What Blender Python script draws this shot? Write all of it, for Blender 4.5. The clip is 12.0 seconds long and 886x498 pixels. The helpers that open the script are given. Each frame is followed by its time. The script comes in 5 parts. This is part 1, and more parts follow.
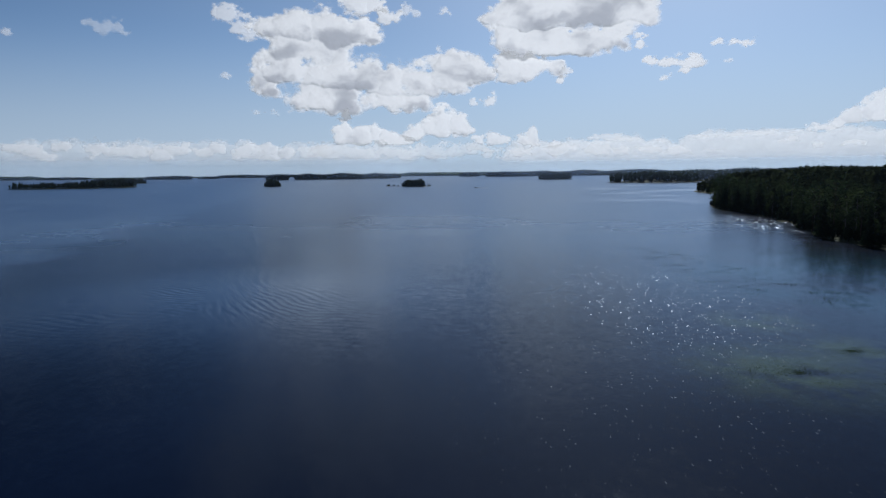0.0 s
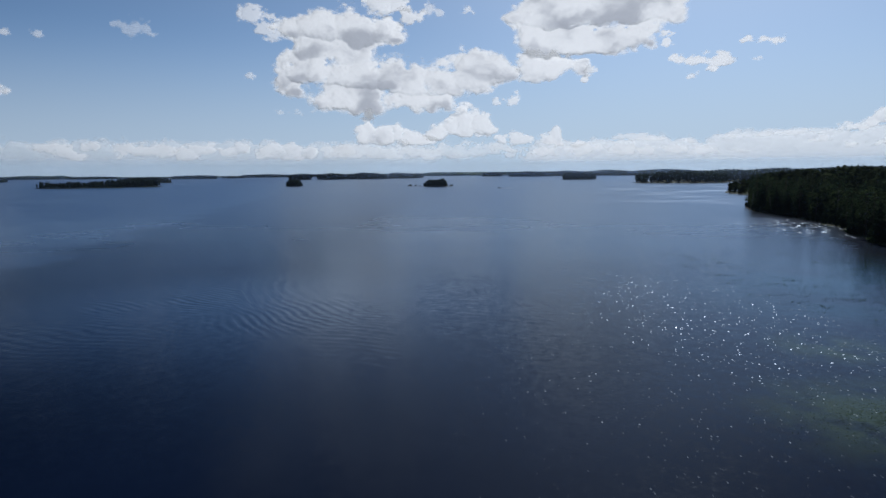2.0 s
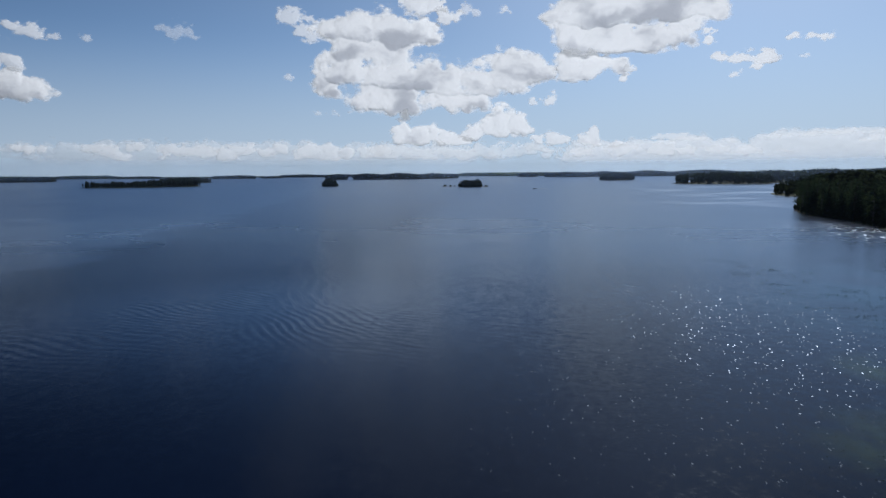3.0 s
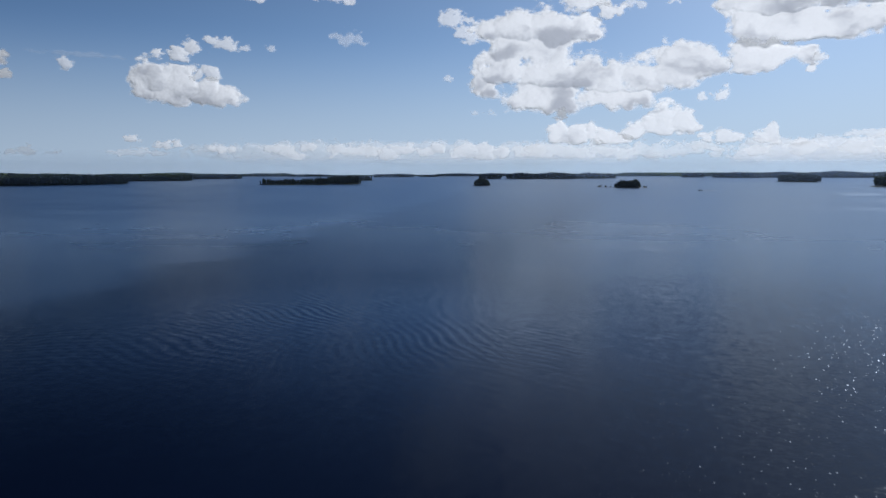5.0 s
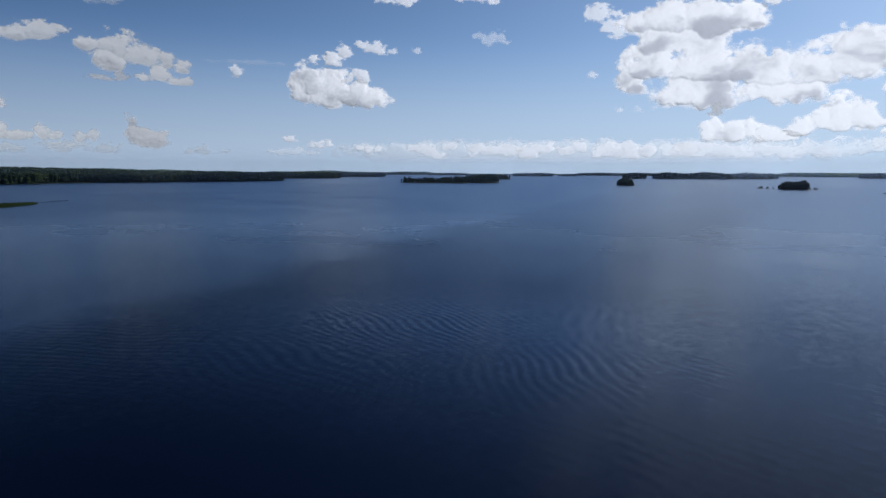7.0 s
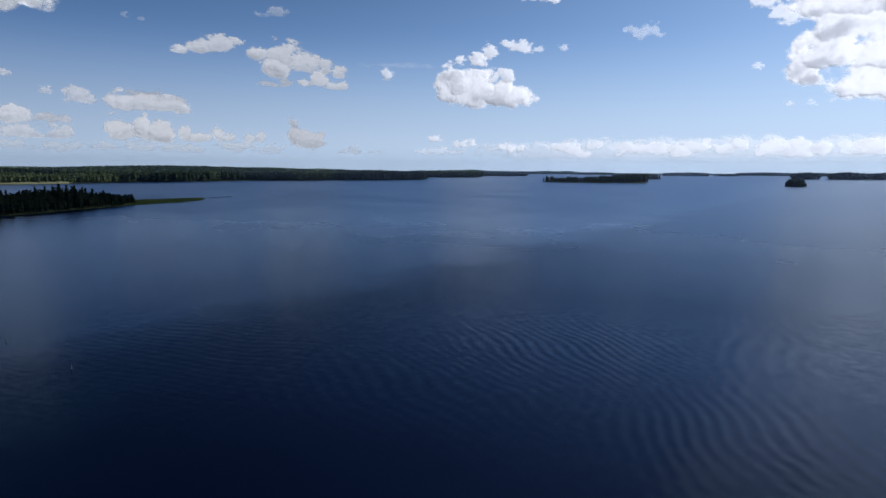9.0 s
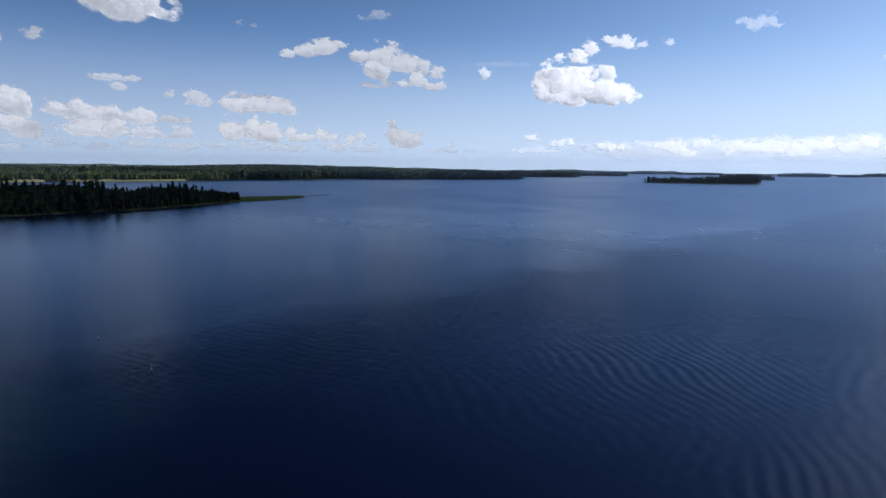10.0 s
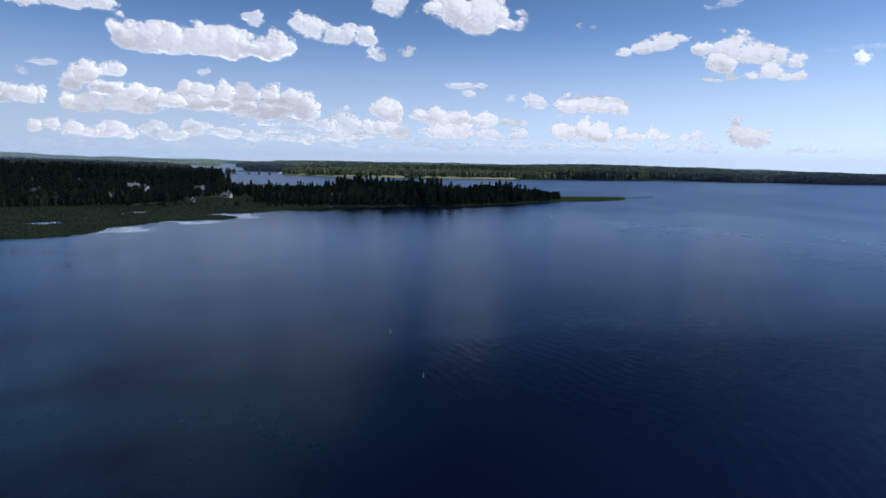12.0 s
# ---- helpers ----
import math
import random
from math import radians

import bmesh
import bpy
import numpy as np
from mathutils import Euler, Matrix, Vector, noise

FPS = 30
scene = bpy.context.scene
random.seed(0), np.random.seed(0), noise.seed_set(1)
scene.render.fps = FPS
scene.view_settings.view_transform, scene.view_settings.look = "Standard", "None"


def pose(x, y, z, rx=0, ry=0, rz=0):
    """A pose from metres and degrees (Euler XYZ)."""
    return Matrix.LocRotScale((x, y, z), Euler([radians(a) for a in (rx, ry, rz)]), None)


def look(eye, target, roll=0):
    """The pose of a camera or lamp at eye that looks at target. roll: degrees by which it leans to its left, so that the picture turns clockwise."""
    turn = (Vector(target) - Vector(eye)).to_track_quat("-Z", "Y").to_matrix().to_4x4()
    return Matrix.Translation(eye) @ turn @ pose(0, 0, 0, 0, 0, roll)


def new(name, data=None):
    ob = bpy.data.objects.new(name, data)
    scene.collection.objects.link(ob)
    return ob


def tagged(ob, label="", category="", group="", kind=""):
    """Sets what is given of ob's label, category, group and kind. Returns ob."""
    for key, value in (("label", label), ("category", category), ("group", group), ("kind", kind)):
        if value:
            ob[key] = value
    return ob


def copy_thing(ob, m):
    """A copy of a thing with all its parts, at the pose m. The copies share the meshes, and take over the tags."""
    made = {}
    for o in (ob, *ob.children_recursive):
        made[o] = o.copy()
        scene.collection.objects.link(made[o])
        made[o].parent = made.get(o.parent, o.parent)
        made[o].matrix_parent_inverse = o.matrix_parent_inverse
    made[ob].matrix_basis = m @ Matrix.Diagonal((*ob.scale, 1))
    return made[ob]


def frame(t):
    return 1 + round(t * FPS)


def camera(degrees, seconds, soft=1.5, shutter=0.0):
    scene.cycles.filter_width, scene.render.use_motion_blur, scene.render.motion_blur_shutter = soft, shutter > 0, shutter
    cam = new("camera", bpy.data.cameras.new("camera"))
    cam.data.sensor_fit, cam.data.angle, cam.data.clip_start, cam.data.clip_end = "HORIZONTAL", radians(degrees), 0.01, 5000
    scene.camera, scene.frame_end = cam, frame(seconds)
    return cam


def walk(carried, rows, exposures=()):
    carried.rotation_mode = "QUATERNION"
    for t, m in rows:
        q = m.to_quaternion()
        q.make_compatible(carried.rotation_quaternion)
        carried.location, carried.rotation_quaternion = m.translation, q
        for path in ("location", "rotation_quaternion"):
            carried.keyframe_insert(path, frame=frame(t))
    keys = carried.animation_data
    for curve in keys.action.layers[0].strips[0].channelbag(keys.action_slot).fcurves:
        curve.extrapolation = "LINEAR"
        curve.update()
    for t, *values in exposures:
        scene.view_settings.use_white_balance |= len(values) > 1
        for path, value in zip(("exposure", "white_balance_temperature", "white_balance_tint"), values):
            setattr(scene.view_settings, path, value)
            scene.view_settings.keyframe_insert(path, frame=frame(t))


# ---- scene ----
# ---- camera and its way ----
ROWS = [
    (0.0, -0.00, -0.00, 25.00, 82.92, 0.00, -0.51),
    (0.5, 0.28, 3.50, 24.97, 82.92, 0.34, -0.51),
    (1.0, 0.36, 6.98, 24.95, 82.91, 0.60, -0.54),
    (1.5, 0.43, 10.38, 24.95, 82.92, 0.84, -0.49),
    (2.0, 0.40, 13.76, 24.95, 82.92, 2.06, -0.44),
    (2.5, 0.43, 17.13, 24.97, 82.95, 3.40, -0.41),
    (4.5, 3.54, 31.44, 25.36, 82.96, 15.19, -0.13),
    (5.0, 3.08, 35.18, 25.34, 82.95, 19.43, -0.04),
    (5.5, 2.29, 38.80, 25.31, 82.94, 22.99, 0.05),
    (6.0, 1.27, 41.88, 25.27, 82.90, 26.10, 0.11),
    (6.5, -0.16, 44.89, 25.23, 82.88, 29.09, 0.22),
    (7.0, -1.62, 48.11, 25.16, 82.83, 32.11, 0.24),
    (9.0, -9.66, 60.65, 24.75, 82.70, 45.12, 0.33),
    (9.5, -12.31, 63.37, 24.76, 82.66, 48.55, 0.39),
    (10.0, -14.48, 65.96, 24.78, 82.58, 53.86, 0.52),
    (10.5, -16.71, 68.50, 24.83, 82.52, 60.87, 0.60),
    (11.0, -19.06, 70.65, 24.90, 82.41, 67.99, 0.76),
    (11.5, -21.62, 72.48, 24.99, 82.28, 75.27, 0.91),
    (12.0, -24.26, 74.10, 25.10, 82.16, 83.23, 1.13),
]
cam = camera(71.2, 12.0)
walk(cam, [(t, pose(x, y, z, rx, 0, rz) @ pose(0, 0, 0, 0, 0, lean)) for t, x, y, z, rx, rz, lean in ROWS],
     exposures=[(0.0, 0.0, 6150, 10), (2.7, 0.0, 6150, 10), (5.5, 0.12, 6100, 11), (9.5, 0.58, 6100, 14), (12.0, 1.02, 6100, 16)])

# ---- sky and sun ----
SUN_AZ, SUN_EL = 21.0, 44.0          # degrees clockwise from +y, and above the horizon
world = bpy.data.worlds.new("sky")
scene.world = world
world.use_nodes = True
wn, wl = world.node_tree.nodes, world.node_tree.links
wn.clear()
w_out = wn.new("ShaderNodeOutputWorld")
w_bg = wn.new("ShaderNodeBackground")
w_bg.inputs["Strength"].default_value = 0.075
w_sky = wn.new("ShaderNodeTexSky")
w_sky.sky_type = "NISHITA"
w_sky.sun_disc = False
w_sky.sun_elevation = radians(SUN_EL)
w_sky.sun_rotation = radians(SUN_AZ)
w_sky.altitude = 100
w_sky.air_density = 1.0
w_sky.dust_density = 1.0
w_sky.ozone_density = 1.8
w_co = wn.new("ShaderNodeTexCoord")
w_sep = wn.new("ShaderNodeSeparateXYZ")
w_max = wn.new("ShaderNodeMath")
w_max.operation = "MAXIMUM"
w_max.inputs[1].default_value = 0.0
w_lift = wn.new("ShaderNodeMath")        # clear northern air: the pale band lies low
w_lift.operation = "MULTIPLY_ADD"
w_lift.inputs[1].default_value = 0.92
w_lift.inputs[2].default_value = 0.10
w_com = wn.new("ShaderNodeCombineXYZ")
wl.new(w_co.outputs["Generated"], w_sep.inputs[0])
wl.new(w_sep.outputs[0], w_com.inputs[0])
wl.new(w_sep.outputs[1], w_com.inputs[1])
wl.new(w_sep.outputs[2], w_max.inputs[0])
wl.new(w_max.outputs[0], w_lift.inputs[0])
wl.new(w_lift.outputs[0], w_com.inputs[2])
wl.new(w_com.outputs[0], w_sky.inputs["Vector"])
w_tint = wn.new("ShaderNodeMix")
w_tint.data_type, w_tint.blend_type = "RGBA", "MULTIPLY"
w_tint.inputs[0].default_value = 1.0
wl.new(w_sky.outputs["Color"], w_tint.inputs[6])
w_blue = wn.new("ShaderNodeMix")          # purer blue away from the sun
w_blue.data_type = "RGBA"
w_blue.inputs[6].default_value = (0.77, 0.97, 1.16, 1.0)
w_blue.inputs[7].default_value = (0.88, 1.0, 1.08, 1.0)
wl.new(w_blue.outputs[2], w_tint.inputs[7])
w_side = wn.new("ShaderNodeVectorMath")   # the sky is brighter on the sun's side
w_side.operation = "DOT_PRODUCT"
w_side.inputs[1].default_value = (math.sin(radians(SUN_AZ)), math.cos(radians(SUN_AZ)), 0.0)
wl.new(w_co.outputs["Generated"], w_side.inputs[0])
w_toward = wn.new("ShaderNodeMapRange")
for i, v in ((1, -0.1), (2, 0.9), (3, 0.0), (4, 1.0)):
    w_toward.inputs[i].default_value = v
wl.new(w_side.outputs["Value"], w_toward.inputs[0])
wl.new(w_toward.outputs[0], w_blue.inputs[0])
w_fall = wn.new("ShaderNodeMapRange")
for i, v in ((1, -0.8), (2, 0.97), (3, 0.62), (4, 1.0)):
    w_fall.inputs[i].default_value = v
wl.new(w_side.outputs["Value"], w_fall.inputs[0])
w_deep = wn.new("ShaderNodeVectorMath")
w_deep.operation = "SCALE"
wl.new(w_tint.outputs[2], w_deep.inputs[0])
sun_way = Vector((math.sin(radians(SUN_AZ)) * math.cos(radians(SUN_EL)), math.cos(radians(SUN_AZ)) * math.cos(radians(SUN_EL)), math.sin(radians(SUN_EL))))
w_gamma = wn.new("ShaderNodeVectorMath")  # high up it is deepest at a right angle to the sun
w_gamma.operation = "DOT_PRODUCT"
w_gamma.inputs[1].default_value = sun_way
wl.new(w_co.outputs["Generated"], w_gamma.inputs[0])
w_square = wn.new("ShaderNodeMath")
w_square.operation = "POWER"
w_square.inputs[1].default_value = 2.0
wl.new(w_gamma.outputs["Value"], w_square.inputs[0])
w_phase = wn.new("ShaderNodeMapRange")
for i, v in ((1, 0.0), (2, 0.8), (3, 0.42), (4, 1.0)):
    w_phase.inputs[i].default_value = v
wl.new(w_square.outputs[0], w_phase.inputs[0])
w_high = wn.new("ShaderNodeMapRange")
w_high.interpolation_type = "SMOOTHSTEP"
for i, v in ((1, 0.13), (2, 0.42), (3, 0.0), (4, 1.0)):
    w_high.inputs[i].default_value = v
wl.new(w_max.outputs[0], w_high.inputs[0])
w_part = wn.new("ShaderNodeMix")
w_part.inputs[2].default_value = 1.0
wl.new(w_high.outputs[0], w_part.inputs[0])
wl.new(w_phase.outputs[0], w_part.inputs[3])
w_both = wn.new("ShaderNodeMath")
w_both.operation = "MULTIPLY"
wl.new(w_fall.outputs[0], w_both.inputs[0])
wl.new(w_part.outputs[0], w_both.inputs[1])
wl.new(w_both.outputs[0], w_deep.inputs[3])
w_haze = wn.new("ShaderNodeMapRange")     # summer haze low over the water
w_haze.interpolation_type = "SMOOTHSTEP"
for i, v in ((1, 0.0), (2, 0.22), (3, 0.85), (4, 0.0)):
    w_haze.inputs[i].default_value = v
wl.new(w_max.outputs[0], w_haze.inputs[0])
w_pale = wn.new("ShaderNodeMix")
w_pale.data_type = "RGBA"
w_glow = wn.new("ShaderNodeMapRange")
for i, v in ((1, -0.8), (2, 0.97), (3, 0.56), (4, 1.08)):
    w_glow.inputs[i].default_value = v
wl.new(w_side.outputs["Value"], w_glow.inputs[0])
w_air = wn.new("ShaderNodeVectorMath")
w_air.operation = "SCALE"
w_air.inputs[0].default_value = (5.7, 6.85, 8.1)
wl.new(w_glow.outputs[0], w_air.inputs[3])
wl.new(w_air.outputs[0], w_pale.inputs[7])
wl.new(w_haze.outputs[0], w_pale.inputs[0])
wl.new(w_deep.outputs[0], w_pale.inputs[6])
wl.new(w_pale.outputs[2], w_bg.inputs["Color"])
wl.new(w_bg.outputs[0], w_out.inputs["Surface"])

sun_data = bpy.data.lights.new("sun", "SUN")
sun_data.energy = 3.2
sun_data.angle = radians(0.55)
sun_data.color = (1.0, 0.97, 0.93)
sun = new("sun", sun_data)
sun.matrix_world = look(sun_way * 100, (0, 0, 0))


# ---- node helpers and materials ----
class Graph:
    def __init__(self, name):
        self.mat = bpy.data.materials.new(name)
        self.mat.use_nodes = True
        self.nodes, self.links = self.mat.node_tree.nodes, self.mat.node_tree.links
        self.nodes.clear()
        self.out = self.nodes.new("ShaderNodeOutputMaterial")

    def node(self, kind, **given):
        n = self.nodes.new("ShaderNode" + kind)
        for key, value in given.items():
            if key == "operation":
                n.operation = value
            elif key == "blend":
                n.data_type, n.blend_type = "RGBA", value
        return n

    def put(self, socket, value):
        if hasattr(value, "is_linked"):
            self.links.new(value, socket)
        else:
            socket.default_value = value

    def math(self, op, a, b=0.0, c=None):
        n = self.node("Math", operation=op)
        self.put(n.inputs[0], a)
        self.put(n.inputs[1], b)
        if c is not None:
            self.put(n.inputs[2], c)
        return n.outputs[0]

    def vec(self, op, a, b=(0, 0, 0)):
        n = self.node("VectorMath", operation=op)
        self.put(n.inputs[0], a)
        self.put(n.inputs[1], b)
        return n.outputs["Value"] if op in ("DOT_PRODUCT", "LENGTH", "DISTANCE") else n.outputs[0]

    def scale(self, a, s):
        n = self.node("VectorMath", operation="SCALE")
        self.put(n.inputs[0], a)
        self.put(n.inputs[3], s)
        return n.outputs[0]

    def noise(self, where, size, detail=2.0, rough=0.5, colour=False):
        n = self.node("TexNoise")
        self.put(n.inputs["Vector"], where)
        n.inputs["Scale"].default_value = size
        n.inputs["Detail"].default_value = detail
        n.inputs["Roughness"].default_value = rough
        return n.outputs["Color"] if colour else n.outputs[0]

    def ramp(self, value, low, high, a=0.0, b=1.0):
        n = self.node("MapRange")
        n.interpolation_type = "SMOOTHSTEP"
        for i, v in enumerate((value, low, high, a, b)):
            self.put(n.inputs[i], v)
        return n.outputs[0]

    def mix(self, f, a, b):
        n = self.node("Mix", blend="MIX")
        self.put(n.inputs[0], f)
        self.put(n.inputs[6], a)
        self.put(n.inputs[7], b)
        return n.outputs[2]

    def place(self):
        return self.node("NewGeometry").outputs["Position"]

    def island(self):
        return self.node("NewGeometry").outputs["Random Per Island"]

    def attr(self, name):
        n = self.node("Attribute")
        n.attribute_name = name
        return n.outputs["Fac"]

    def shade(self, kind, **given):
        n = self.node(kind)
        for key, value in given.items():
            self.put(n.inputs[key.replace("_", " ")], value)
        return n.outputs[0]

    def blend(self, f, a, b):
        n = self.node("MixShader")
        self.put(n.inputs[0], f)
        self.links.new(a, n.inputs[1])
        self.links.new(b, n.inputs[2])
        return n.outputs[0]

    def done(self, shader):
        self.links.new(shader, self.out.inputs["Surface"])
        return self.mat


def rgb(r, g, b):
    return (r, g, b, 1.0)


def water_material():
    """Lake water: slopes of wavelets, stronger where the wind ruffles it, and trains of boat waves."""
    g = Graph("lake_water")
    p = g.place()
    flat = g.vec("MULTIPLY", p, (1, 1, 0))
    gust = g.noise(g.vec("MULTIPLY", flat, (1, 1.5, 0)), 0.011, 3.0, 0.55)
    ruffle = g.ramp(gust, 0.30, 0.72, 0.86, 1.08)
    # sheltered water by the marsh and in the reedy bay
    for cx, cy, near, far, low in ((-330, 0, 60, 260, 0.85), (115, 150, 25, 75, 0.8)):
        d = g.vec("DISTANCE", flat, (cx, cy, 0))
        ruffle = g.math("MULTIPLY", ruffle, g.ramp(d, near, far, low, 1.0))
    breeze = 0.0
    for cx, cy, near, far, most in ((22, 40, 6, 30, 0.014), (40, 60, 3, 28, 0.085), (150, 143, 6, 36, 0.2)):
        breeze = g.math("MAXIMUM", breeze, g.ramp(g.vec("DISTANCE", g.vec("MULTIPLY", flat, (1, 0.5, 0)), (cx, cy, 0)), near, far, most, 0.0))
    # mirror-calm water in the lee of the marsh
    calm = 0.0
    for cx, cy in ((-250, -14), (-288, -8), (-284, 3), (-306, 14), (-351, 42), (-270, -48), (-322, 12)):
        calm = g.math("MAXIMUM", calm, g.ramp(g.vec("DISTANCE", flat, (cx, cy, 0)), 4, 18, 1.0, 0.0))
    calm = g.math("MULTIPLY", calm, g.ramp(g.noise(flat, 0.09, 2.0), 0.34, 0.52))
    ruffle = g.math("MULTIPLY", ruffle, g.ramp(calm, 0.0, 1.0, 1.0, 0.12))
    cells = g.node("TexVoronoi")         # little facets that flash in the sun
    g.put(cells.inputs["Vector"], g.vec("MULTIPLY", flat, (1.0, 0.4, 0)))
    cells.inputs["Scale"].default_value = 8.5
    chop = g.node("TexVoronoi")          # and longer ones off the cape
    g.put(chop.inputs["Vector"], g.vec("MULTIPLY", flat, (1.0, 0.4, 0)))
    chop.inputs["Scale"].default_value = 1.8
    off_cape = g.ramp(g.vec("DISTANCE", flat, (152, 290, 0)), 70, 85, 1.0, 0.0)
    glints = g.mix(off_cape, cells.outputs["Color"], chop.outputs["Color"])
    fine = g.vec("SUBTRACT", glints, (0.5, 0.5, 0.5))
    apart = g.node("SeparateXYZ")
    g.put(apart.inputs[0], glints)
    mid = g.vec("SUBTRACT", g.noise(g.vec("MULTIPLY", flat, (1.0, 0.8, 0)), 0.75, 2.0, 0.5, True), (0.5, 0.5, 0.5))
    small = g.vec("SUBTRACT", g.noise(g.vec("MULTIPLY", flat, (0.8, 1.1, 0)), 2.4, 2.0, 0.5, True), (0.5, 0.5, 0.5))
    # a breeze roughens the water towards the bay; far off the wavelets melt into one another
    chill = g.ramp(g.vec("DISTANCE", g.vec("MULTIPLY", flat, (1, 0.6, 0)), (47, 74, 0)), 26, 64, 0.17, 0.075)
    chill = g.math("MULTIPLY", chill, g.ramp(g.vec("DISTANCE", flat, (-10, 40, 0)), 110, 330, 1.0, 0.3))
    slope = g.scale(g.vec("ADD", mid, small), g.math("MULTIPLY", ruffle, chill))
    warp = g.scale(g.vec("SUBTRACT", g.noise(flat, 0.045, 1.0, 0.5, True), (0.5, 0.5, 0.5)), 9.0)
    bent = g.vec("ADD", flat, warp)
    for cx, cy, r, ang, length, amp in WAVES:
        way = (math.cos(radians(ang)), math.sin(radians(ang)), 0)
        phase = g.math("MULTIPLY", g.vec("DOT_PRODUCT", bent, way), 2 * math.pi / length)
        mask = g.ramp(g.vec("DISTANCE", flat, (cx, cy, 0)), r * 0.15, r, amp, 0.0)
        slope = g.vec("ADD", slope, g.scale(way, g.math("MULTIPLY", g.math("SINE", phase), mask)))
    up = (0, 0, 1)
    swell = g.vec("NORMALIZE", g.vec("ADD", g.vec("MULTIPLY", slope, (1, 1, 0)), up))
    easy = g.vec("NORMALIZE", g.vec("ADD", g.vec("MULTIPLY", slope, (0.55, 0.55, 0)), up))
    sharp = g.vec("ADD", slope, g.scale(fine, g.ramp(off_cape, 0.0, 1.0, 0.9, 1.1)))
    facet = g.vec("NORMALIZE", g.vec("ADD", g.vec("MULTIPLY", sharp, (1, 1, 0)), up))
    tone = g.mix(g.ramp(g.noise(flat, 0.02, 3.0), 0.35, 0.7), rgb(0.0008, 0.0020, 0.0085), rgb(0.0011, 0.0029, 0.0125))
    # pale shallows in the reedy bay and off the marsh, with weed under the surface
    # the third patch is no shallows: a paler tone painted to brighten open water
    for cx, cy, near, far, much in ((98, 138, 22, 66, 1.0), (-232, -30, 15, 90, 0.5), (-132, 14, 18, 100, 0.85)):
        shoal_and_lift = g.math("MULTIPLY", g.ramp(g.vec("DISTANCE", flat, (cx, cy, 0)), near, far, 1.0, 0.0), g.ramp(g.noise(flat, 0.05, 3.0), 0.3, 0.62))
        tone = g.mix(g.math("MULTIPLY", shoal_and_lift, much), tone, rgb(0.008, 0.033, 0.053))
    for cx, cy, r in ((43, 75, 17), (56.5, 83.5, 11), (52, 100, 11)):
        weed = g.math("MULTIPLY", g.ramp(g.vec("DISTANCE", flat, (cx, cy, 0)), 1.5, r, 1.0, 0.0), g.ramp(g.noise(flat, 0.16, 4.0, 0.6), 0.32, 0.6))
        tone = g.mix(weed, tone, rgb(0.030, 0.044, 0.012))
    # the edge of the breeze: ruffled water outside, darker smooth water inside, a slick between them
    edge = g.math("ADD", g.vec("DOT_PRODUCT", flat, (1.0, 0.2, 0.0)), g.math("MULTIPLY", g.math("SUBTRACT", g.noise(flat, 0.03, 4.0, 0.6), 0.5), 44.0))
    across = g.node("SeparateXYZ")
    g.put(across.inputs[0], flat)
    lee = g.math("MULTIPLY", g.ramp(edge, -106, -68), g.ramp(across.outputs[0], -62, -8, 1.0, 0.0))
    slick = g.math("MULTIPLY", g.ramp(g.math("ABSOLUTE", g.math("ADD", edge, 97.0)), 0.5, 6.0, 0.10, 0.0), g.ramp(g.noise(flat, 0.02, 2.0), 0.45, 0.6))
    # reflectance itself is cut in the lee, raised in calm water and the slick
    strength = g.math("ADD", g.math("ADD", g.ramp(lee, 0.0, 1.0, 0.96, 0.68), g.math("MULTIPLY", calm, 0.35)), slick)
    # reflections painted brighter by the boat waves and marsh, darker in three patches
    for cx, cy, near, far, more in ((-40, 122, 4, 60, 0.46), (-52, 72, 6, 34, -0.14), (-165, 175, 25, 110, -0.16), (-205, 15, 40, 130, 0.08), (35, 46, 10, 38, -0.38)):
        strength = g.math("ADD", strength, g.ramp(g.vec("DISTANCE", flat, (cx, cy, 0)), near, far, more, 0.0))
    sides = []
    for rough, normal in ((g.math("MULTIPLY", ruffle, g.ramp(g.vec("LENGTH", flat), 90, 600, 0.23, 0.37)), swell), (g.ramp(off_cape, 0.0, 1.0, 0.19, 0.34), facet)):
        gloss = g.shade("BsdfGlossy", Color=rgb(0.70, 0.83, 1.0), Roughness=rough, Normal=normal)
        gloss.node.distribution = "BECKMANN"
        if normal is swell:      # ripples of many sizes throw the light wider
            gloss = g.blend(0.03, gloss, g.shade("BsdfGlossy", Color=rgb(0.70, 0.83, 1.0), Roughness=0.3, Normal=normal))
        fresnel = g.node("Fresnel")
        fresnel.inputs["IOR"].default_value = 1.2
        g.put(fresnel.inputs["Normal"], easy)
        depth = g.shade("BsdfDiffuse", Color=tone)
        sides.append(g.blend(g.math("SMOOTH_MIN", g.math("MULTIPLY", fresnel.outputs[0], strength), g.math("MULTIPLY", g.ramp(calm, 0.0, 1.0, 0.47, 0.8), g.ramp(strength, 0.9, 1.3, 1.0, 1.2)), 0.22), depth, gloss))
    return g.done(g.blend(g.math("MULTIPLY", breeze, g.math("GREATER_THAN", apart.outputs[2], g.ramp(off_cape, 0.0, 1.0, 0.40, 0.60))), *sides))


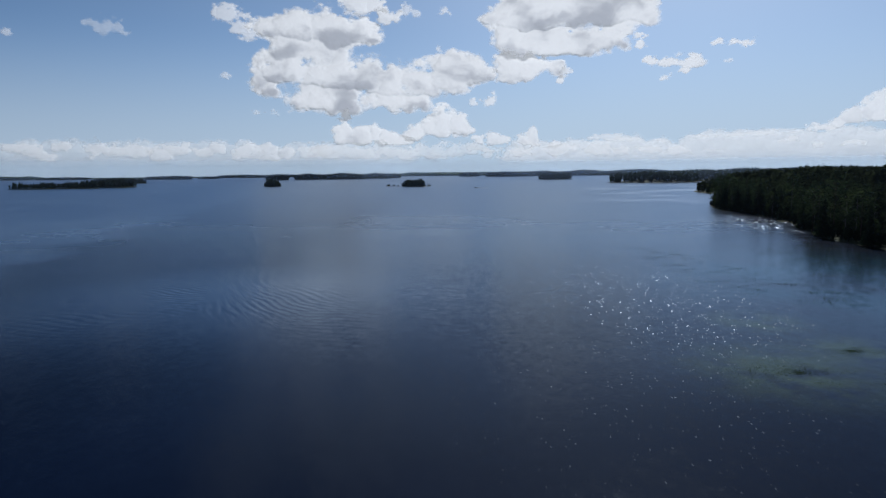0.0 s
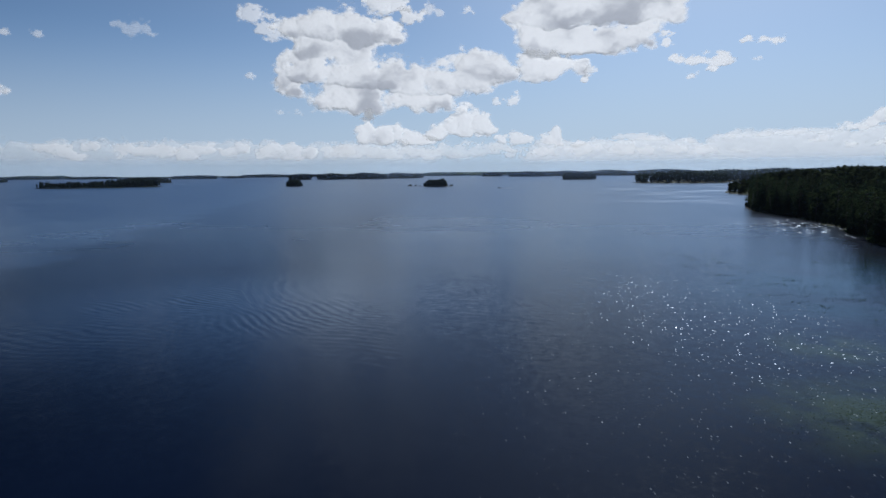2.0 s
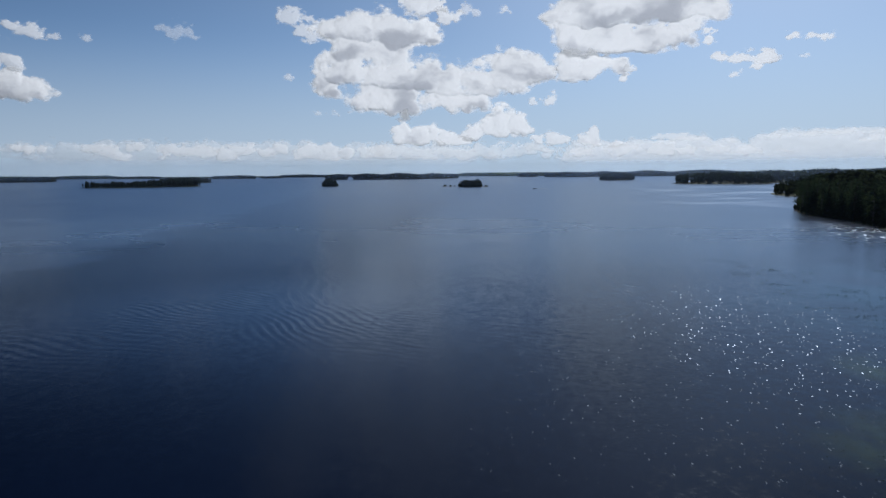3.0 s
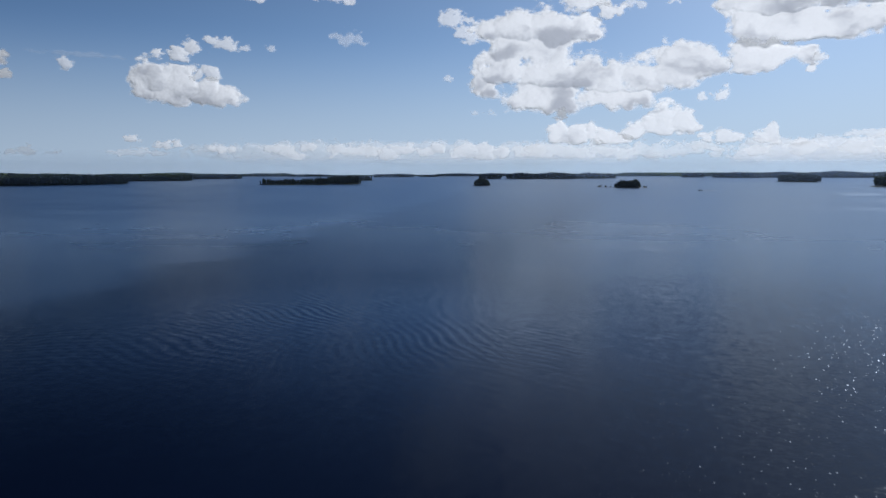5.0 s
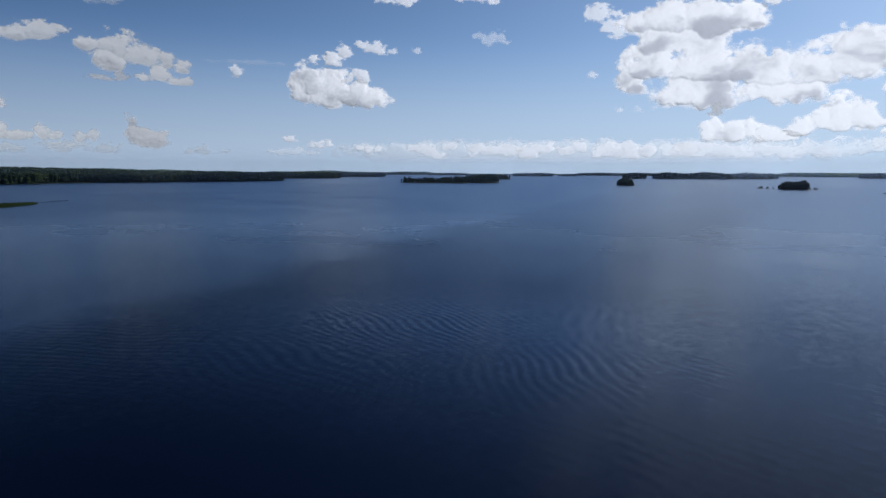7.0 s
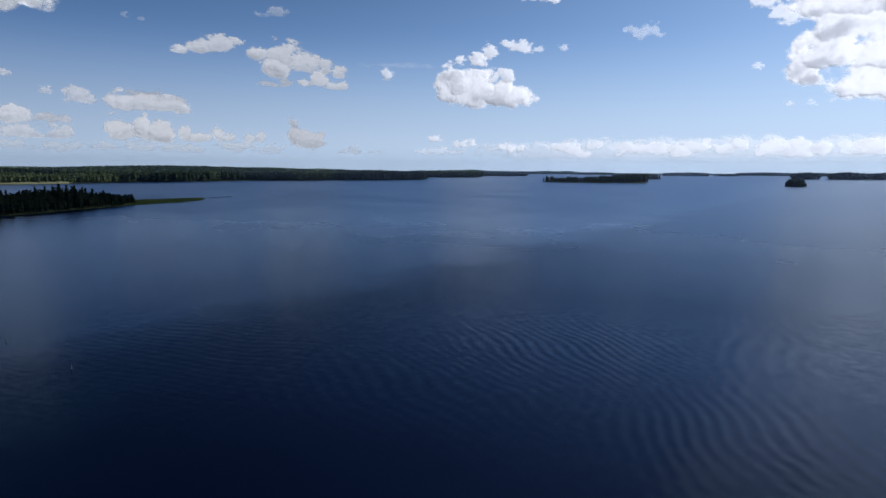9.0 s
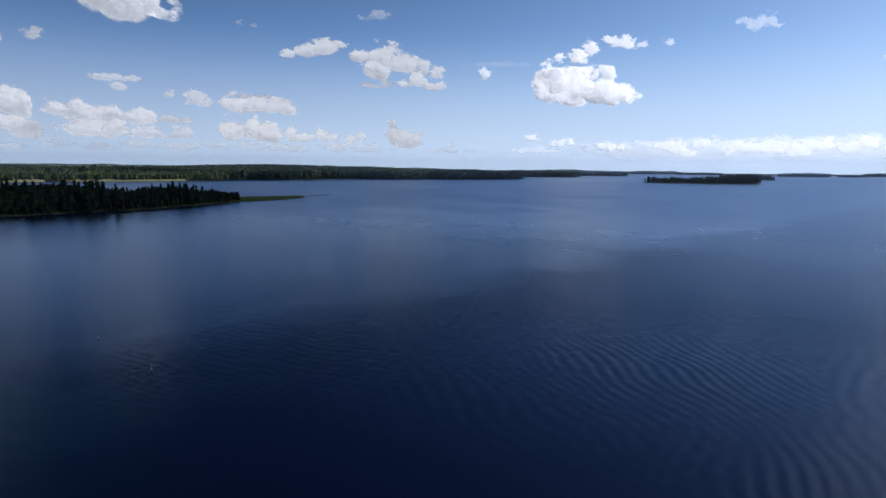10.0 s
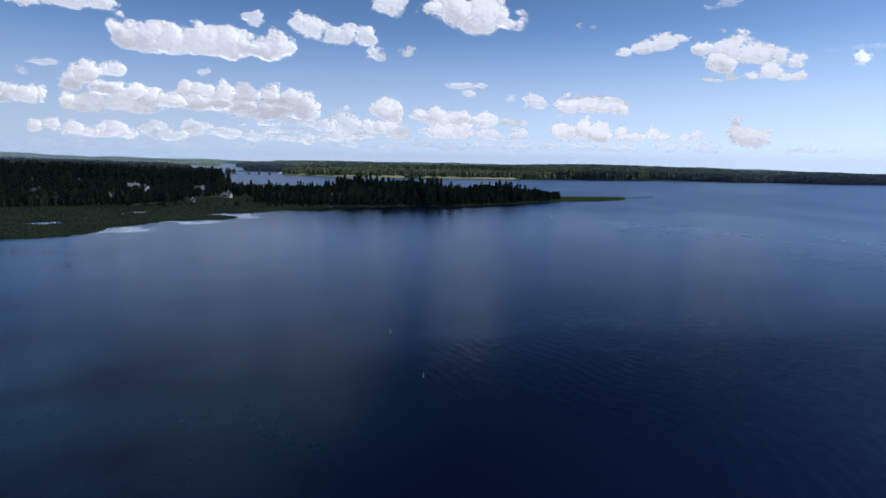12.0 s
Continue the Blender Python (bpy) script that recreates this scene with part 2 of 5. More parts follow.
# boat waves: centre x, y, radius, direction of travel in degrees, wave length, slope
WAVES = (
    (-59, 133, 26, 62, 1.6, 0.055), (-31, 120, 20, 40, 1.8, 0.050), (-46, 107, 17, 21, 1.2, 0.040), (-49, 147, 34, 20, 2.3, 0.028),
    (-41, 115, 10, 36, 1.7, 0.055), (-62, 108, 30, 78, 1.8, 0.020), (-95, 92, 40, 112, 1.5, 0.016), (-8, 112, 40, 70, 1.9, 0.015),
    (34, 300, 90, 8, 3.2, 0.030), (-80, 185, 45, 65, 2.6, 0.018), (-120, 130, 50, 120, 1.6, 0.012),
)


def cloud_material():
    """Lit vapour with some emission added: light comes through, less where grey shade is painted into the thick parts.
    """
    g = Graph("cloud_vapour")
    p = g.place()
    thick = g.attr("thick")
    cover = g.attr("cover")
    frill = g.noise(p, 0.03, 4.0, 0.6)
    edge = g.ramp(g.math("ADD", cover, g.math("MULTIPLY", g.math("SUBTRACT", frill, 0.5), 0.45)), 0.0, 1.0)
    alpha = g.math("MULTIPLY", edge, g.attr("body"))
    # light falls on the side towards the sun and comes through, weaker where thick paints grey shade
    front = g.shade("BsdfDiffuse", Color=rgb(0.405, 0.402, 0.40))
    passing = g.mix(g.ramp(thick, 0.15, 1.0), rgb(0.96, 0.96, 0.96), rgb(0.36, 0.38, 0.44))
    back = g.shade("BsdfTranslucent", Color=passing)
    lit = g.blend(0.6, front, back)
    # emission added to the clouds, in place of light scattered all through the vapour
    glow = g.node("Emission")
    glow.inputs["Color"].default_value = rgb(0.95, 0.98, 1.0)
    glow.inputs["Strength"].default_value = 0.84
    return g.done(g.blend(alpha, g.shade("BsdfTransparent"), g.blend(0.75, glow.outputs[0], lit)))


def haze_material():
    """Stand-in for summer haze over the lake: a very thin bluish sheet that scatters a little light and lets the rest
    pass.
    """
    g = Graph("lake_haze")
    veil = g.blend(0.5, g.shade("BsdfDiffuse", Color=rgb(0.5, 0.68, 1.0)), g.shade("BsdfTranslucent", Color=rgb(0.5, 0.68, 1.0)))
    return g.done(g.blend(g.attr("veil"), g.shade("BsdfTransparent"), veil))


def foliage_material(name, dark, light, through_light=0.35, patch=0.05, stands=0.3):
    """Leaves: tone varies from spray to spray, from tree to tree and from stand to stand."""
    g = Graph(name)
    p = g.place()
    tree = g.math("FRACT", g.math("ADD", g.attr("tone"), g.node("ObjectInfo").outputs["Random"]))
    stand = g.ramp(g.noise(p, patch, 2.0), 0.35, 0.65)
    f = g.math("ADD", g.math("MULTIPLY", g.island(), 0.3), g.math("ADD", g.math("MULTIPLY", tree, 0.7 - stands), g.math("MULTIPLY", stand, stands)))
    colour = g.mix(f, rgb(*dark), rgb(*light))
    a = g.shade("BsdfDiffuse", Color=colour)
    b = g.shade("BsdfTranslucent", Color=colour)
    return g.done(g.blend(through_light, a, b))


def rough_material(name, dark, light, size=1.0, roughness=0.8, bump=0.2):
    g = Graph(name)
    p = g.place()
    f = g.math("ADD", g.math("MULTIPLY", g.noise(p, size, 4.0, 0.6), 0.6), g.math("MULTIPLY", g.noise(p, size * 7, 3.0), 0.4))
    n = g.node("BsdfPrincipled")
    g.put(n.inputs["Base Color"], g.mix(g.ramp(f, 0.3, 0.7), rgb(*dark), rgb(*light)))
    n.inputs["Roughness"].default_value = roughness
    n.inputs["Specular IOR Level"].default_value = 0.5 if roughness < 0.7 else 0.08
    b = g.node("Bump")
    b.inputs["Strength"].default_value = bump
    g.put(b.inputs["Height"], f)
    g.put(n.inputs["Normal"], b.outputs[0])
    return g.done(n.outputs[0])


def glass_material():
    g = Graph("window_glass")
    n = g.node("BsdfPrincipled")
    g.put(n.inputs["Base Color"], rgb(0.02, 0.025, 0.03))
    n.inputs["Roughness"].default_value = 0.04
    return g.done(n.outputs[0])


M_WATER = water_material()
M_CLOUD = cloud_material()
M_HAZE = haze_material()
M_SPRUCE = foliage_material("spruce_needles", (0.012, 0.023, 0.012), (0.036, 0.054, 0.024), 0.45)
M_PINE = foliage_material("pine_needles", (0.014, 0.027, 0.013), (0.042, 0.062, 0.026), 0.45)
M_BIRCH = foliage_material("birch_leaves", (0.022, 0.036, 0.014), (0.062, 0.084, 0.030), 0.6)
# woods toned by place for the light there: headland darkest, inlet birches palest
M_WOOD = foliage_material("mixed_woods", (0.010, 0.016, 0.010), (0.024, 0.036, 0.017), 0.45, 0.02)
M_CAPE = foliage_material("cape_woods", (0.013, 0.020, 0.011), (0.040, 0.052, 0.024), 0.45, 0.012, 0.45)
M_FAR = foliage_material("island_woods", (0.014, 0.024, 0.014), (0.038, 0.056, 0.026), 0.4, 0.02)
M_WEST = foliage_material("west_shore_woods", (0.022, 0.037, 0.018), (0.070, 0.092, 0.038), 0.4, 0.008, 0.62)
M_SUNLIT_BIRCH = foliage_material("sunlit_birch_woods", (0.034, 0.052, 0.020), (0.115, 0.142, 0.052), 0.4, 0.012, 0.35)
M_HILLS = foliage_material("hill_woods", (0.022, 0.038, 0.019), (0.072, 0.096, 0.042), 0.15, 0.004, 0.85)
M_BARK = rough_material("bark", (0.03, 0.022, 0.016), (0.09, 0.06, 0.04), 3.0)
M_BIRCHBARK = rough_material("birch_bark", (0.05, 0.045, 0.04), (0.22, 0.21, 0.2), 2.0)
M_FLOOR = rough_material("forest_floor", (0.012, 0.02, 0.008), (0.045, 0.055, 0.022), 0.15)
M_MARSH = rough_material("marsh_grass", (0.006, 0.011, 0.004), (0.022, 0.033, 0.009), 0.06)
M_REED = foliage_material("reeds", (0.004, 0.010, 0.003), (0.034, 0.050, 0.011), 0.3, 0.07, 0.6)
# paler copy of the reed colour, with the sunlight painted in
M_SPIT = foliage_material("sunlit_reeds", (0.05, 0.075, 0.02), (0.115, 0.15, 0.045), 0.4, 0.08)
M_WEED = foliage_material("water_weed", (0.016, 0.030, 0.011), (0.042, 0.060, 0.018), 0.3, 0.2)
M_SHORE = rough_material("pale_shore_grass", (0.07, 0.075, 0.035), (0.15, 0.15, 0.08), 0.3)
M_SAND = rough_material("shore_stone", (0.09, 0.085, 0.07), (0.24, 0.22, 0.18), 0.8)
M_WHITE = rough_material("white_paint", (0.34, 0.34, 0.33), (0.48, 0.48, 0.46), 0.9, 0.6, 0.05)
M_RED = rough_material("red_paint", (0.07, 0.025, 0.018), (0.12, 0.04, 0.028), 0.9, 0.8, 0.1)
M_ROOF = rough_material("dark_roof", (0.05, 0.045, 0.045), (0.12, 0.11, 0.105), 1.2)
M_TIN = rough_material("pale_tin_roof", (0.15, 0.155, 0.16), (0.25, 0.255, 0.26), 0.8, 0.5, 0.05)
M_TIMBER = rough_material("grey_timber", (0.16, 0.14, 0.12), (0.34, 0.31, 0.27), 1.5)
M_CONCRETE = rough_material("concrete", (0.25, 0.25, 0.24), (0.42, 0.42, 0.40), 0.6)
M_ORANGE = rough_material("pale_float_paint", (0.11, 0.11, 0.12), (0.2, 0.2, 0.2), 2.0, 0.5, 0.02)
M_FOAM = rough_material("foam", (0.6, 0.62, 0.64), (0.8, 0.8, 0.8), 1.5, 0.7, 0.3)
M_GLASS = glass_material()


# ---- mesh helpers ----
def mesh_from(name, verts, faces, material, smooth=False):
    """A mesh from arrays; faces all have the same number of corners."""
    verts, faces = np.asarray(verts, float), np.asarray(faces, int)
    me = bpy.data.meshes.new(name)
    n, k = faces.shape
    me.vertices.add(len(verts))
    me.vertices.foreach_set("co", verts.ravel())
    me.loops.add(n * k)
    me.loops.foreach_set("vertex_index", faces.ravel())
    me.polygons.add(n)
    me.polygons.foreach_set("loop_start", np.arange(n) * k)
    me.polygons.foreach_set("loop_total", np.full(n, k))
    me.polygons.foreach_set("use_smooth", np.full(n, smooth))
    me.materials.append(material)
    me.update(calc_edges=True)
    me.validate()
    return me


def part(name, bm, material, parent=None, label=""):
    """Links a bmesh as one mesh object, under a thing or a part."""
    me = bpy.data.meshes.new(name)
    bm.to_mesh(me)
    bm.free()
    me.materials.append(material)
    ob = new(name, me)
    ob.parent = parent
    return tagged(ob, label) if label else ob


def box_bm(sx, sy, sz, x=0.0, y=0.0, z=0.0, bevel=0.0):
    bm = bmesh.new()
    bmesh.ops.create_cube(bm, size=1, matrix=Matrix.Translation((x, y, z + sz / 2)) @ Matrix.Diagonal((sx, sy, sz, 1)))
    if bevel:
        bmesh.ops.bevel(bm, geom=bm.edges[:], offset=bevel, segments=1, affect="EDGES")
    return bm


def rod_bm(r0, r1, length, x=0.0, y=0.0, z=0.0, n=8):
    bm = bmesh.new()
    bmesh.ops.create_cone(bm, cap_ends=True, segments=n, radius1=r0, radius2=r1, depth=length,
                          matrix=Matrix.Translation((x, y, z + length / 2)))
    return bm


def thing(name, x, y, z, turn=0.0):
    ob = new(name)
    ob.matrix_world = pose(x, y, z, 0, 0, turn)
    return ob


# smooth lattice noise on arrays
TABLE = np.random.default_rng(5).random((256, 256))


def lattice(x, y):
    xi, yi = np.floor(x).astype(int), np.floor(y).astype(int)
    fx, fy = x - xi, y - yi
    fx, fy = fx * fx * fx * (fx * (fx * 6 - 15) + 10), fy * fy * fy * (fy * (fy * 6 - 15) + 10)
    a, b = TABLE[xi % 256, yi % 256], TABLE[(xi + 1) % 256, yi % 256]
    c, d = TABLE[xi % 256, (yi + 1) % 256], TABLE[(xi + 1) % 256, (yi + 1) % 256]
    return (a * (1 - fx) + b * fx) * (1 - fy) + (c * (1 - fx) + d * fx) * fy


def fractal(x, y, octaves=4, gain=0.5):
    total, amp, size = 0.0, 1.0, 0.0
    for i in range(octaves):
        total = total + amp * lattice(x * 2.03 ** i + 17.3 * i, y * 2.03 ** i + 5.1 * i)
        size += amp
        amp *= gain
    return total / size


# ---- the lake ----
bm = bmesh.new()
bmesh.ops.create_circle(bm, cap_ends=True, segments=96, radius=9000)
tagged(part("water", bm, M_WATER), "dark blue lake with small wind ripples and boat waves", "water", kind="structure")


# ---- land: rounded pieces of ground that rise out of the lake ----
def inside(circles, x, y, wobble):
    """How far, in metres, a place lies inside the shore line of some rounded pieces of land."""
    best = np.full(np.shape(x), -1e9)
    for cx, cy, r, *_ in circles:
        if r > 0:
            best = np.maximum(best, r - np.hypot(x - cx, y - cy))
    best = best + (fractal(x / 38.0, y / 38.0, 4) - 0.5) * wobble
    for cx, cy, r, *_ in circles:
        if r < 0:       # a pool
            best = np.minimum(best, np.hypot((x - cx) * 0.8, y - cy) + r)
    return best


def rise(circles, x, y, wobble):
    """The height of the ground: a low bank, then the hills of each piece of land."""
    d = inside(circles, x, y, wobble)
    z = np.clip(d * 0.25, -1.5, 0.8)
    for cx, cy, r, hill, *_ in circles:
        if r < 0:
            continue
        u = np.clip(1 - np.hypot(x - cx, y - cy) / (r * 1.05), 0, 1)
        z = np.where(d > 0, np.maximum(z, np.minimum(0.5, z + 0.3) + hill * u * u * (3 - 2 * u)), z)
    return z, d


def land(circles, label, material, cell, wobble=14.0, name="ground"):
    c = np.array([k[:3] for k in circles if k[2] > 0], float)
    x0, x1 = (c[:, 0] - c[:, 2]).min() - 12, (c[:, 0] + c[:, 2]).max() + 12
    y0, y1 = (c[:, 1] - c[:, 2]).min() - 12, (c[:, 1] + c[:, 2]).max() + 12
    nx, ny = int((x1 - x0) / cell) + 2, int((y1 - y0) / cell) + 2
    gx, gy = np.meshgrid(np.linspace(x0, x1, nx), np.linspace(y0, y1, ny))
    z, d = rise(circles, gx, gy, wobble)
    verts = np.stack([gx, gy, z], -1).reshape(-1, 3)
    i = np.arange(ny * nx).reshape(ny, nx)
    faces = np.stack([i[:-1, :-1], i[:-1, 1:], i[1:, 1:], i[1:, :-1]], -1).reshape(-1, 4)
    keep = (d.reshape(-1)[faces] > -1.6 * cell).any(1)
    faces = faces[keep]
    used = np.unique(faces)
    remap = np.zeros(len(verts), int)
    remap[used] = np.arange(len(used))
    ob = new(name, mesh_from(name, verts[used], remap[faces], material, True))
    return tagged(ob, label, "land", kind="structure")


def scatter(circles, spacing, wobble, seed, margin=2.0, hole=None):
    """Even but uneven spots on a piece of land: x, y, ground height, metres inside the shore."""
    rng = np.random.default_rng(seed)
    c = np.array([k[:3] for k in circles if k[2] > 0], float)
    x0, x1 = (c[:, 0] - c[:, 2]).min() - 8, (c[:, 0] + c[:, 2]).max() + 8
    y0, y1 = (c[:, 1] - c[:, 2]).min() - 8, (c[:, 1] + c[:, 2]).max() + 8
    gx, gy = np.meshgrid(np.arange(x0, x1, spacing), np.arange(y0, y1, spacing))
    gx = gx.ravel() + rng.uniform(-0.48, 0.48, gx.size) * spacing
    gy = gy.ravel() + rng.uniform(-0.48, 0.48, gy.size) * spacing
    z, d = rise(circles, gx, gy, wobble)
    ok = d > margin
    if hole is not None:
        ok &= ~hole(gx, gy)
    return gx[ok], gy[ok], z[ok], d[ok]


# ---- woods in bulk: every tree a trunk core and many small sprays ----
def woods(x, y, z, h, kind, sprays, material, label, seed, width=1.0, name="woodland"):
    """kind per tree: 0 spruce (narrow cone), 1 pine (high crown), 2 birch (rounded)."""
    rng = np.random.default_rng(seed)
    n = len(x)
    if not n:
        return None
    u = (np.arange(sprays)[None, :] + rng.random((n, sprays))) / sprays
    k = kind[:, None]
    low = np.where(k == 0, 0.05, np.where(k == 1, 0.32, 0.14))
    f = low + (1 - low) * u
    full = np.where(k == 0, (1 - u) ** 0.85 * 0.17 + 0.008,
                    np.where(k == 1, np.sqrt(np.clip(u * (1.02 - u), 0, 1)) * 0.27 + 0.012, np.sqrt(np.clip(u * (1.03 - u), 0, 1)) * 0.36 + 0.01))
    full = full * width * rng.uniform(0.82, 1.2, (n, 1))
    a = rng.uniform(0, 2 * np.pi, (n, sprays))
    rad = full * h[:, None] * rng.uniform(0.45, 1.0, (n, sprays))
    cx, cy, cz = x[:, None] + rad * np.cos(a), y[:, None] + rad * np.sin(a), z[:, None] + f * h[:, None]
    size = h[:, None] * np.where(k == 0, 0.075 + 0.05 * (1 - u), 0.105) * width * (42.0 / sprays) ** 0.5 * rng.uniform(0.6, 1.25, (n, sprays))
    droop = np.where(k == 0, -0.55, 0.25) * rng.uniform(0.3, 1.3, (n, sprays))
    out = np.stack([np.cos(a), np.sin(a), droop], -1)
    side = np.stack([-np.sin(a), np.cos(a), rng.uniform(-0.7, 0.7, (n, sprays))], -1)
    c = np.stack([cx, cy, cz], -1)
    s = size[..., None]
    tri = np.stack([c + out * s, c - out * s * 0.7 + side * s * 0.8 + np.array([0, 0, 0.35]) * s, c - out * s * 0.7 - side * s * 0.8], -2)
    verts = tri.reshape(-1, 3)
    faces = np.arange(len(verts)).reshape(-1, 3)
    # core of the tree: a five-sided spindle that closes the view through it
    ang = np.arange(5) * 2 * np.pi / 5
    mid = np.where(kind == 0, 0.22, np.where(kind == 1, 0.6, 0.45))
    rr = np.where(kind == 0, 0.085, np.where(kind == 1, 0.13, 0.19)) * width * h
    ring = np.stack([x[:, None] + rr[:, None] * np.cos(ang), y[:, None] + rr[:, None] * np.sin(ang), np.repeat((z + mid * h)[:, None], 5, 1)], -1)
    foot = np.stack([x, y, z - 0.3], -1)[:, None]
    top = np.stack([x, y, z + h], -1)[:, None]
    core = np.concatenate([foot, ring, top], 1).reshape(-1, 3)
    base = len(verts) + np.arange(n)[:, None] * 7
    cf = []
    for i in range(5):
        j = (i + 1) % 5
        cf += [np.stack([base[:, 0] + 1 + i, base[:, 0] + 1 + j, base[:, 0] + 6], -1), np.stack([base[:, 0] + 1 + j, base[:, 0] + 1 + i, base[:, 0]], -1)]
    me = mesh_from(name, np.concatenate([verts, core]), np.concatenate([faces] + cf), material)
    tone = rng.random(n)
    me.attributes.new("tone", "FLOAT", "POINT").data.foreach_set("value", np.concatenate([np.repeat(tone, sprays * 3), np.repeat(tone, 7)]))
    ob = new(name, me)
    return tagged(ob, label, "forest", kind="stuff")


def tree_kinds(n, seed, share):
    return np.random.default_rng(seed).choice(3, n, p=share)


# ---- single trees near the camera's way ----
def sprays_bm(points, outs, sizes, rng):
    bm = bmesh.new()
    for c, o, s in zip(points, outs, sizes):
        side = o.cross(Vector((0, 0, 1)))
        side = (side.normalized() if side.length > 1e-4 else Vector((1, 0, 0))) + Vector((0, 0, rng.uniform(-0.6, 0.6)))
        tip, back = c + o * s, c - o * s * 0.6
        a = bm.verts.new(tip)
        b = bm.verts.new(c + side * s * 0.5 + Vector((0, 0, s * 0.15)))
        d = bm.verts.new(back)
        e = bm.verts.new(c - side * s * 0.5)
        bm.faces.new((a, b, d))
        bm.faces.new((a, d, e))
    return bm


def trunk_bm(h, r, rng, limbs):
    bm = bmesh.new()
    last = None
    for i in range(6):
        f = i / 5
        ring = [bm.verts.new((math.cos(k * math.pi / 3) * r * (1 - 0.9 * f) + 0.12 * math.sin(f * 5), math.sin(k * math.pi / 3) * r * (1 - 0.9 * f), f * h * 0.95 - 0.3)) for k in range(6)]
        if last:
            for k in range(6):
                bm.faces.new((last[k], last[(k + 1) % 6], ring[(k + 1) % 6], ring[k]))
        last = ring
    for z, a, length, up in limbs:
        w = Vector((math.cos(a), math.sin(a), up)).normalized()
        s = w.cross(Vector((0, 0, 1))).normalized() * 0.06
        p0, p1 = Vector((0, 0, z)), Vector((0, 0, z)) + w * length
        v = [bm.verts.new(q) for q in (p0 + s, p0 - s, p0 + Vector((0, 0, 0.1)), p1)]
        for tri in ((0, 1, 3), (1, 2, 3), (2, 0, 3)):
            bm.faces.new([v[t] for t in tri])
    return bm


def build_tree(kind, h, seed):
    """One tree at the origin: trunk with limbs, and a crown of many sprays."""
    rng = random.Random(seed)
    pts, outs, sizes, limbs = [], [], [], []
    if kind == "spruce_tree":
        tiers = 30
        for i in range(tiers):
            u = i / tiers
            r = h * (0.17 * (1 - u) ** 0.8 + 0.01) * rng.uniform(0.75, 1.2)
            for k in range(max(4, int(11 * (1 - u) + 4))):
                a = rng.uniform(0, 6.283)
                o = Vector((math.cos(a), math.sin(a), -0.45)).normalized()
                for q in (0.4, 0.85):
                    pts.append(Vector((math.cos(a) * r * q, math.sin(a) * r * q, h * (0.06 + 0.94 * u) - q * r * 0.35)))
                    outs.append(o)
                    sizes.append(r * 0.42 + 0.16)
            limbs.append((h * (0.06 + 0.9 * u), rng.uniform(0, 6.283), r * 0.9, -0.3))
        mat, bark, radius = M_SPRUCE, M_BARK, 0.16
    else:
        pine = kind == "pine_tree"
        low, wide = (0.3, 0.2) if pine else (0.08, 0.22)
        for i in range(34 if pine else 42):
            u = rng.random()
            a = rng.uniform(0, 6.283)
            full = wide * h * math.sqrt(max(0.02, u * (1.05 - u))) * 1.9 * rng.uniform(0.45, 1.0)
            z = h * (low + (1 - low) * u)
            c = Vector((math.cos(a) * full, math.sin(a) * full, z))
            limbs.append((z - full * 0.3, a, full, 0.35))
            puff = h * (0.055 if pine else 0.06) * rng.uniform(0.7, 1.3)
            for k in range(13 if pine else 12):
                o = Vector((rng.gauss(0, 1), rng.gauss(0, 1), rng.gauss(0.2 if pine else -0.1, 0.7))).normalized()
                pts.append(c + o * puff * rng.uniform(0.3, 1.1))
                outs.append(o)
                sizes.append(puff * rng.uniform(0.35, 0.6))
        mat, bark, radius = (M_PINE, M_BARK, 0.17) if pine else (M_BIRCH, M_BIRCHBARK, 0.12)
    root = new(kind)
    part("trunk", trunk_bm(h, radius, rng, limbs[:40]), bark, root)
    part("crown", sprays_bm(pts, outs, sizes, rng), mat, root)
    return root


# ---- the pieces of land: x, y, radius, height of the hill on it ----
CAPE = [(300, 190, 166, 9), (308, 285, 145, 8), (322, 370, 148, 8), (560, 420, 300, 10), (425, 665, 145, 8), (620, 640, 220, 10), (900, 700, 320, 14)]
LAND_EAST = [(450, 1340, 95, 6), (610, 1480, 130, 9), (860, 1750, 190, 12), (1250, 2000, 350, 16)]
ISLE_EAST = [(334, 1900, 44, 3), (362, 1895, 36, 3)]
FAR_EAST = [(150, 3420, 60, 4), (330, 3220, 110, 8), (540, 3360, 130, 10), (800, 3500, 180, 12), (1150, 3650, 260, 14)]
FAR_SHORE = [(-620, 2345, 45, 4), (-520, 2430, 60, 6), (-400, 2530, 85, 8), (-290, 2690, 70, 6), (-230, 2800, 45, 4)]
ISLE_SMALL = [(-329, 1204, 17, 1.5)]
ISLE_MID = [(-58, 1118, 17, 1.5), (-44, 1116, 15, 1.5)]
ISLE_TAIL = [(-98, 1135, 5, 0.3), (-88, 1132, 4, 0.3), (-80, 1126, 3, 0.3), (-24, 1108, 4, 0.2)]
ISLE_LONG = [(-782, 1154, 23, 1), (-745, 1165, 32, 1), (-700, 1195, 36, 2), (-665, 1250, 34, 3), (-648, 1280, 20, 3)]
ISLE_BACK = [(-925, 1810, 62, 3), (-980, 1850, 60, 2)]
FAR_WEST_A = [(-1420, 3130, 70, 3), (-1350, 3160, 80, 4)]
FAR_WEST_B = [(-1240, 3320, 60, 1)]
FAR_WEST_C = [(-1290, 4020, 150, 4), (-1050, 4100, 130, 4)]
FAR_WEST_D = [(-2100, 3450, 130, 2), (-2480, 3500, 150, 4)]
